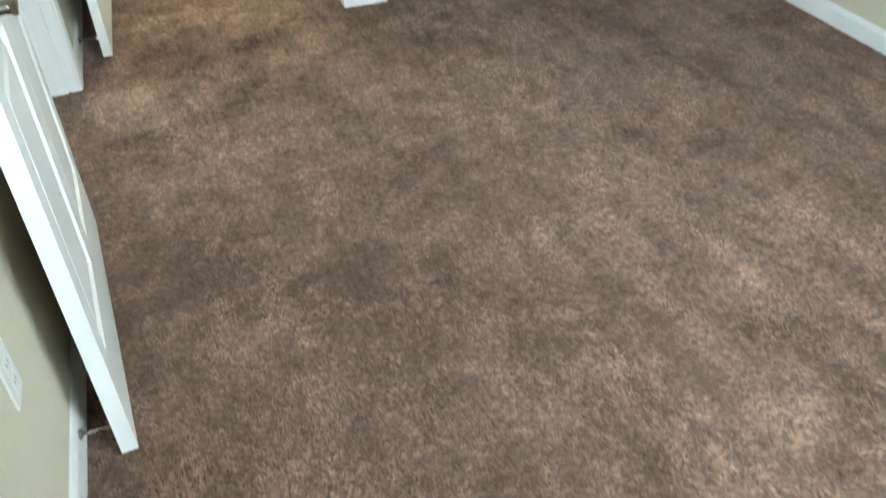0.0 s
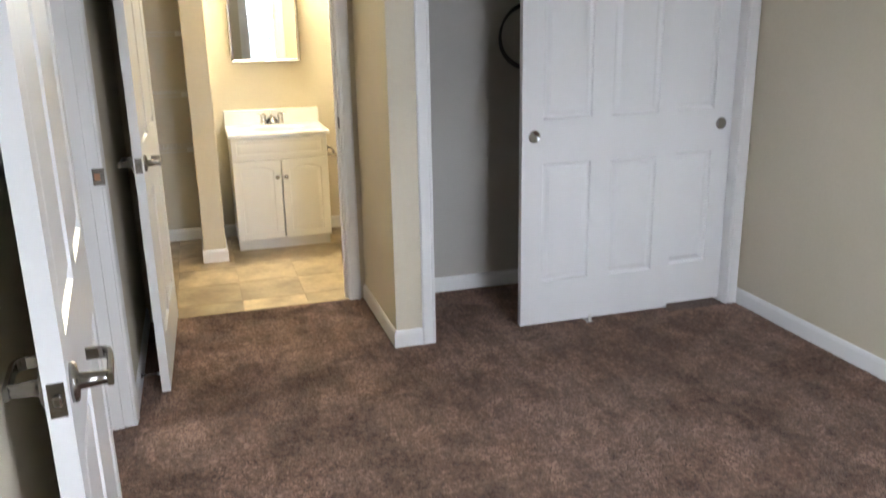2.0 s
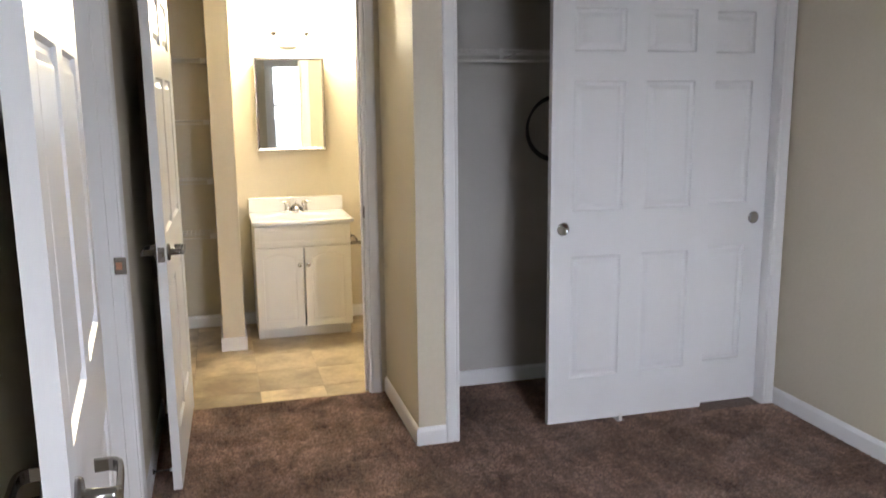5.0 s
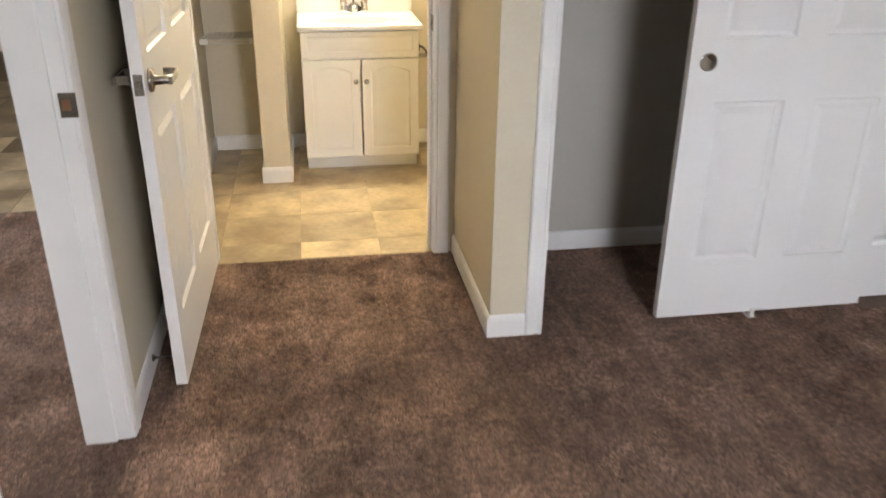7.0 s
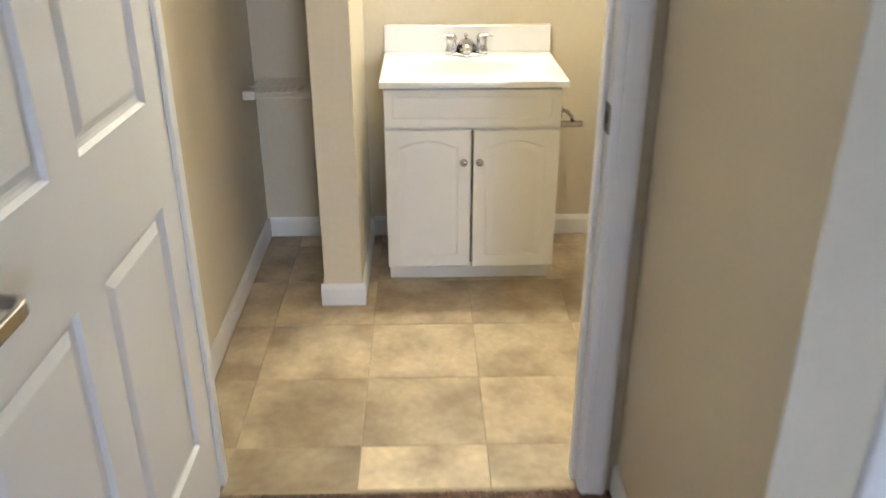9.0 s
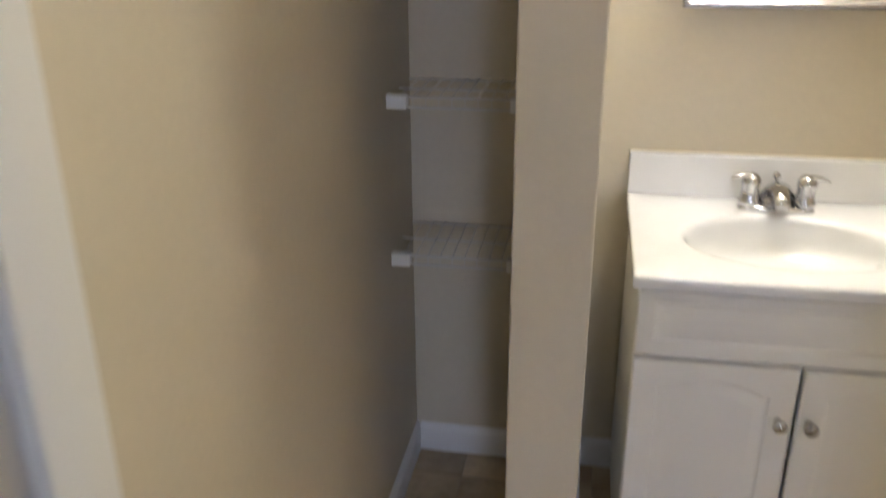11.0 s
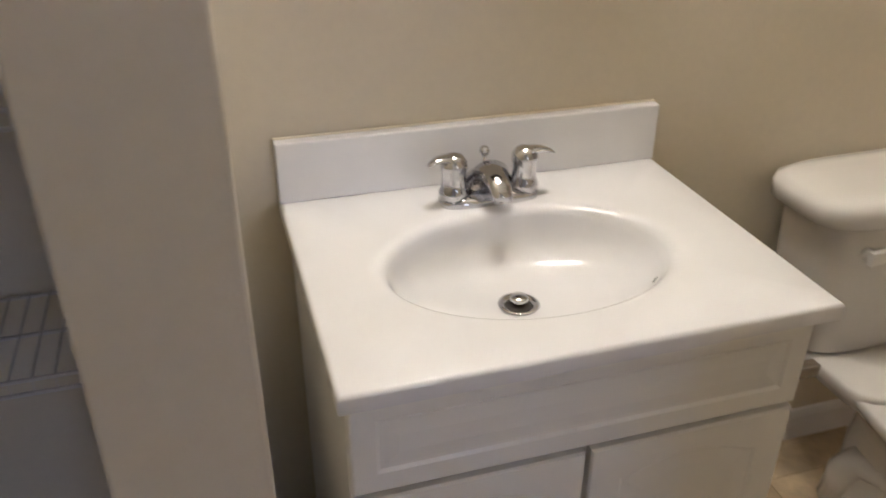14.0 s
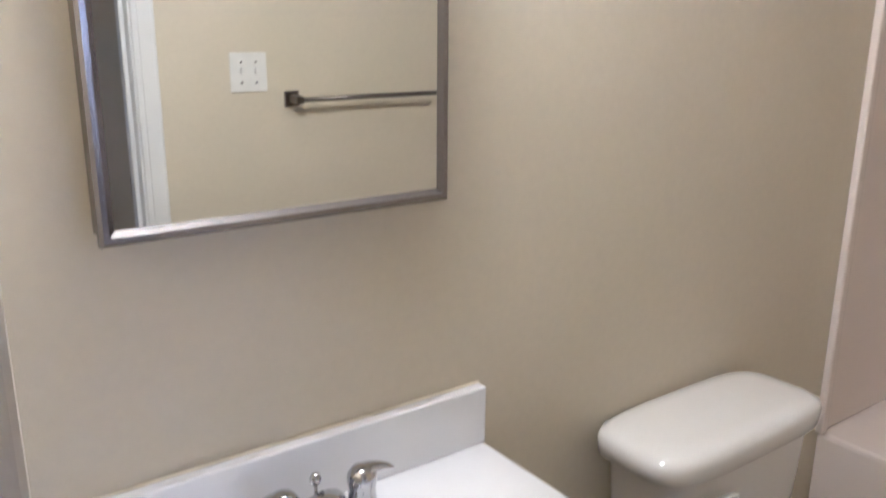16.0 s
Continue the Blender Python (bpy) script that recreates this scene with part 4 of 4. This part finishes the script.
part("bowl", loft([oval(TX, 5.40, 0.0, 0.105, 0.19, 40, 3, 0.24), oval(TX, 5.40, 0.02, 0.112, 0.20, 40, 3, 0.25), oval(TX, 5.40, 0.10, 0.098, 0.17, 40, 2.6, 0.25), oval(TX, 5.38, 0.20, 0.105, 0.19, 40, 2.5, 0.27),
                   oval(TX, 5.36, 0.28, 0.118, 0.225, 40, 2.4, 0.28), oval(TX, 5.35, 0.335, 0.150, 0.252, 40, 2.4, 0.31), oval(TX, 5.35, 0.368, 0.178, 0.268, 40, 2.5, 0.33), oval(TX, 5.35, 0.385, 0.182, 0.272, 40, 2.6, 0.34), oval(TX, 5.35, 0.392, 0.176, 0.266, 40, 2.6, 0.335)]),
     CERAMIC, to, smooth=True)
part("tank_deck", loft([rr(TX, 5.62, 0.36, 0.165, 0.12), rr(TX, 5.62, 0.397, 0.178, 0.125), rr(TX, 5.62, 0.404, 0.172, 0.119)]), CERAMIC, to, smooth=True)
part("seat", loft([oval(TX, 5.33, 0.393, 0.182, 0.262, 40, 2.3, 0.175), oval(TX, 5.33, 0.398, 0.188, 0.268, 40, 2.3, 0.18), oval(TX, 5.33, 0.410, 0.187, 0.267, 40, 2.3, 0.18), oval(TX, 5.33, 0.414, 0.180, 0.260, 40, 2.3, 0.175)]),
     PLASTIC, to, smooth=True)
part("seat_lid", loft([oval(TX, 5.332, 0.416, 0.176, 0.256, 40, 2.3, 0.172), oval(TX, 5.332, 0.420, 0.181, 0.262, 40, 2.3, 0.176), oval(TX, 5.332, 0.430, 0.179, 0.260, 40, 2.3, 0.175), oval(TX, 5.332, 0.437, 0.160, 0.238, 40, 2.3, 0.165),
                       oval(TX, 5.332, 0.440, 0.09, 0.14, 40, 2.2, 0.09)]), PLASTIC, to, smooth=True)
for s in (-1, 1):
    hg = part("seat_hinge", box(TX + s * 0.075 - 0.022, 5.492, 0.403, TX + s * 0.075 + 0.022, 5.535, 0.421, 0.005, 2), PLASTIC, to)
    part("hinge_cap", box(TX + s * 0.075 - 0.016, 5.512, 0.4205, TX + s * 0.075 + 0.016, 5.542, 0.432, 0.004, 2), PLASTIC, hg)
    part("bolt_cap", lathe([(0.014, 0.02), (0.013, 0.032), (0.006, 0.040)], 14, Matrix.Translation((TX + s * 0.112, 5.45, 0.0))), PLASTIC, to, smooth=True)
for s in (-1, 1):
    part("trapway", tube([(TX + s * 0.058, 5.28, 0.070), (TX + s * 0.064, 5.33, 0.150), (TX + s * 0.068, 5.40, 0.205), (TX + s * 0.068, 5.48, 0.220), (TX + s * 0.066, 5.55, 0.195), (TX + s * 0.062, 5.59, 0.130), (TX + s * 0.058, 5.60, 0.050)], 0.040, 16), CERAMIC, to, smooth=True)
part("foot", loft([oval(TX, 5.45, 0.0, 0.132, 0.17, 30, 3), oval(TX, 5.45, 0.022, 0.130, 0.168, 30, 3), oval(TX, 5.45, 0.045, 0.112, 0.15, 30, 3), oval(TX, 5.45, 0.075, 0.094, 0.13, 30, 3)]), CERAMIC, to, smooth=True)

sv = tagged(empty("supply_valve"), "chrome toilet shut-off valve with hose on the wall", "valve")
part("escutcheon", lathe([(0.030, 0), (0.028, 0.005), (0.012, 0.010)], 22, Matrix.Translation((1.050, YE, 0.165)) @ Matrix.Rotation(radians(90), 4, "X")), CHROME, sv, smooth=True)
part("valve_body", rod(rod(bmesh.new(), (1.050, YE - 0.005, 0.165), (1.050, YE - 0.060, 0.165), 0.009, 12), (1.050, YE - 0.050, 0.160), (1.050, YE - 0.050, 0.185), 0.008, 12), CHROME, sv, smooth=True)
part("valve_handle", lathe([(0.008, 0), (0.021, 0.003), (0.022, 0.010), (0.012, 0.014)], 18, Matrix.Translation((1.050, YE - 0.058, 0.165)) @ Matrix.Rotation(radians(90), 4, "X") @ Matrix.Diagonal((1, 0.6, 1, 1))), CHROME, sv, smooth=True)
part("supply_hose", tube([(1.050, YE - 0.050, 0.185), (1.055, YE - 0.055, 0.23), (1.08, YE - 0.08, 0.29), (1.12, YE - 0.10, 0.33), (1.145, YE - 0.10, 0.365), (1.150, YE - 0.10, 0.405)], 0.0055, 8), CHROME, sv, smooth=True)
part("tank_nut", lathe([(0.017, 0.375), (0.019, 0.380), (0.019, 0.400), (0.014, 0.405)], 12, Matrix.Translation((1.150, YE - 0.10, 0.0))), BLACK, sv, "black tank coupling nut")

# paper holder on the side of the vanity
ph = tagged(empty("paper_holder"), "satin nickel toilet paper holder fixed to the vanity side", "paper holder")
part("post_plate", box(VX1 + 0.0005, 5.385, 0.640, VX1 + 0.010, 5.425, 0.685, 0.002), NICKEL, ph)
part("arm", tube([(VX1 + 0.009, 5.405, 0.665), (VX1 + 0.030, 5.405, 0.660), (VX1 + 0.048, 5.405, 0.640), (VX1 + 0.052, 5.405, 0.622)], 0.007, 10), NICKEL, ph, smooth=True)
part("bar", box(VX1 + 0.004, 5.395, 0.604, VX1 + 0.088, 5.415, 0.624, 0.003), NICKEL, ph)

hair = tagged(empty("dark_hair"), "short dark hair lying on the sink rim", "hair")
part("strand", tube([(0.566, 5.442, 0.786), (0.571, 5.445, 0.7895), (0.577, 5.450, 0.788)], 0.0007, 6), BLACK, hair)

# ---------------------------------------------------------------- bathtub alcove
tb = tagged(empty("bathtub"), "bone acrylic alcove bathtub with flat apron", "bathtub")
BX, BY0, BY1 = 1.872, YD + 0.116, YE - 0.001
bcx, bcy, brx, bry = (BX + XR) / 2 + 0.01, (BY0 + BY1) / 2, (XR - BX) / 2, (BY1 - BY0) / 2
part("apron", box(BX, BY0, 0, BX + 0.03, BY1, 0.455, 0.006), ACRYLIC, tb)
part("rim_and_basin", loft([oval(bcx - 0.01, bcy, 0.42, brx - 0.004, bry, 60, 30), oval(bcx - 0.01, bcy, 0.457, brx - 0.002, bry, 60, 30), oval(bcx - 0.01, bcy, 0.462, brx - 0.008, bry - 0.006, 60, 30), oval(bcx, bcy, 0.462, brx - 0.085, bry - 0.08, 60, 5),
                            oval(bcx, bcy, 0.455, brx - 0.095, bry - 0.09, 60, 5), oval(bcx, bcy, 0.25, brx - 0.12, bry - 0.13, 60, 4.5), oval(bcx, bcy, 0.11, brx - 0.15, bry - 0.18, 60, 4), oval(bcx, bcy, 0.08, brx - 0.22, bry - 0.27, 60, 3.5)]),
     ACRYLIC, tb, smooth=False)
sr = tagged(empty("tub_surround"), "bone acrylic tub surround panels with raised edge", "tub surround", kind="structure")
part("end_panel", box(BX + 0.015, YE - 0.008, 0.463, XR - 0.012, YE, 1.95, 0.002), ACRYLIC, sr)
part("edge_trim", box(BX - 0.012, YE - 0.020, 0.463, BX + 0.016, YE, 1.96, 0.006, 3), ACRYLIC, sr)
part("long_panel", box(XR - 0.012, YD + 0.123, 0.463, XR, YE - 0.0085, 1.95, 0.002), ACRYLIC, sr)
part("end_panel", box(BX + 0.015, YD + 0.115, 0.463, XR - 0.012, YD + 0.123, 1.95, 0.002), ACRYLIC, sr)

# ---------------------------------------------------------------- on the wall facing the mirror
YW = YD + 0.115
tbar = tagged(empty("towel_bar"), "dark nickel towel bar with square posts", "towel bar")
for x in (1.128, 1.728):
    part("post_plate", box(x - 0.024, YW, 1.198, x + 0.024, YW + 0.010, 1.246, 0.003), BRONZE, tbar)
    part("post", box(x - 0.012, YW + 0.0105, 1.210, x + 0.012, YW + 0.070, 1.234, 0.003), BRONZE, tbar)
part("bar", rod(bmesh.new(), (1.140, YW + 0.058, 1.222), (1.716, YW + 0.058, 1.222), 0.008, 14), BRONZE, tbar, smooth=True)
sw = tagged(empty("light_switch"), "white double toggle light switch plate on the wall", "light switch")
part("plate", box(0.934, YW, 1.248, 1.050, YW + 0.006, 1.364, 0.003, 2), PLASTIC, sw)
for x in (0.969, 1.015):
    part("toggle", box(x - 0.0055, YW + 0.0062, 1.300, x + 0.0055, YW + 0.018, 1.320, 0.002, 1), PLASTIC, sw)
    for z in (1.276, 1.336):
        part("screw", lathe([(0.0035, 0), (0.003, 0.0015)], 8, Matrix.Translation((x, YW + 0.006, z)) @ Matrix.Rotation(radians(-90), 4, "X")), NICKEL, sw)

# ---------------------------------------------------------------- sheet floors laid in squares
PITCH_X, PITCH_Y, GAP = 0.346, 0.330, 0.0014


def tile_floor(name, x0, x1, y0, y1, ox, oy, label):
    """Square stone-look pieces over a darker joint; cut at the walls."""
    fl = structure(name, box(x0, y0, -0.06, x1, y1, -0.0035), JOINT, label, "floor")
    meshes = {}
    i0, i1 = math.floor((x0 - ox) / PITCH_X), math.ceil((x1 - ox) / PITCH_X)
    j0, j1 = math.floor((y0 - oy) / PITCH_Y), math.ceil((y1 - oy) / PITCH_Y)
    for i in range(i0, i1):
        for j in range(j0, j1):
            a0, a1 = max(ox + i * PITCH_X + GAP / 2, x0), min(ox + (i + 1) * PITCH_X - GAP / 2, x1)
            b0, b1 = max(oy + j * PITCH_Y + GAP / 2, y0), min(oy + (j + 1) * PITCH_Y - GAP / 2, y1)
            if a1 - a0 < 0.01 or b1 - b0 < 0.01:
                continue
            w, h = round(a1 - a0, 4), round(b1 - b0, 4)
            if (w, h) not in meshes:
                bm = bmesh.new()
                lo = [bm.verts.new(p) for p in ((0, 0, -0.0035), (w, 0, -0.0035), (w, h, -0.0035), (0, h, -0.0035))]
                hi = [bm.verts.new(p) for p in ((0.0012, 0.0012, -0.002), (w - 0.0012, 0.0012, -0.002), (w - 0.0012, h - 0.0012, -0.002), (0.0012, h - 0.0012, -0.002))]
                for k in range(4):
                    bm.faces.new((lo[k], lo[(k + 1) % 4], hi[(k + 1) % 4], hi[k]))
                bm.faces.new(hi)
                meshes[(w, h)] = mesh_of(bm, "floor_tile", VINYL)
            t = new("floor_tile", meshes[(w, h)])
            t.location = (a0, b0, 0)
            t.parent = fl
    return fl


tile_floor("floor_vinyl", XL, XR, 4.215, YE, 0.090, 4.400, "tan stone-look vinyl floor in squares")
tile_floor("floor_hall_vinyl", -2.6, XL - T, 4.95, 7.85, -0.95, 4.95, "tan stone-look vinyl hall floor in squares")
# joint colour keeps the added box behind the hall opening dark
structure("floor_dark_box", boxes([(-3.5, 4.95, -0.06, -2.6, 9.2, -0.002), (-2.6, 7.85, -0.06, XL - T, 9.2, -0.002)]), JOINT, "dark floor of the added box past the hall", "floor")
structure("threshold_strip", box(B0, 4.208, -0.004, B1, 4.222, 0.002, 0.001, 1), JOINT, "thin dark seam between carpet and vinyl", "threshold")


# ---------------------------------------------------------------- carpet pile


def pile(name, areas, per_metre, label):
    """Tufts of the cut pile: small leaning three-sided spikes, laid this way and that by brushing."""
    rng = np.random.default_rng(11)
    spots = []
    for x0, y0, x1, y1 in areas:
        k = int((x1 - x0) * (y1 - y0) * per_metre)
        spots.append(np.column_stack((rng.uniform(x0, x1, k), rng.uniform(y0, y1, k))))
    c = np.vstack(spots)
    n = len(c)
    u, v = c[:, 0], c[:, 1]
    lay = (1.9 * np.sin(1.7 * u + 2.3 * v) + 1.3 * np.sin(5.1 * u - 3.7 * v + 1.0) + 1.1 * np.sin(9.3 * v + 4.1 * u + 2.0) + 0.8 * np.sin(17.0 * u + 6.0 * np.sin(5.0 * v)) +
           0.7 * np.sin(23.0 * v - 11.0 * u) + rng.normal(0, 0.7, n))
    lean = rng.uniform(0.002, 0.008, n)
    tall = rng.uniform(0.003, 0.0085, n)
    size = rng.uniform(0.0030, 0.0052, n)
    turn = rng.uniform(0, 2 * math.pi, n)
    pts = np.zeros((n, 4, 3))
    for i in range(3):
        a = turn + i * 2 * math.pi / 3
        pts[:, i, 0], pts[:, i, 1], pts[:, i, 2] = u + size * np.cos(a), v + size * np.sin(a), -0.004
    pts[:, 3, 0], pts[:, 3, 1], pts[:, 3, 2] = u + lean * np.cos(lay), v + lean * np.sin(lay), tall
    base = (np.arange(n) * 4)[:, None]
    tris = np.hstack((base + np.array([0, 1, 3]), base + np.array([1, 2, 3]), base + np.array([2, 0, 3]))).ravel().astype(np.int32)
    me = bpy.data.meshes.new(name)
    me.vertices.add(n * 4)
    me.vertices.foreach_set("co", pts.ravel())
    me.loops.add(n * 9)
    me.loops.foreach_set("vertex_index", tris)
    me.polygons.add(n * 3)
    me.polygons.foreach_set("loop_start", np.arange(0, n * 9, 3, dtype=np.int32))
    me.polygons.foreach_set("loop_total", np.full(n * 3, 3, dtype=np.int32))
    me.update(calc_edges=True)
    me.materials.append(TUFT)
    return tagged(new(name, me), label, "carpet", kind="stuff")


pile("carpet_pile", [(-1.3, 2.0, XL - T, 4.94), (XL - T, A0 + 0.02, XL + 0.012, A1 - 0.02), (XL + 0.012, 0.55, XR - 0.012, YC - 0.012), (XL + 0.012, YC - 0.012, 0.737, 4.210), (C0, YC - 0.012, 2.2, YD - 0.054)], 36000, "brown cut-pile carpet tufts brushed in patches")
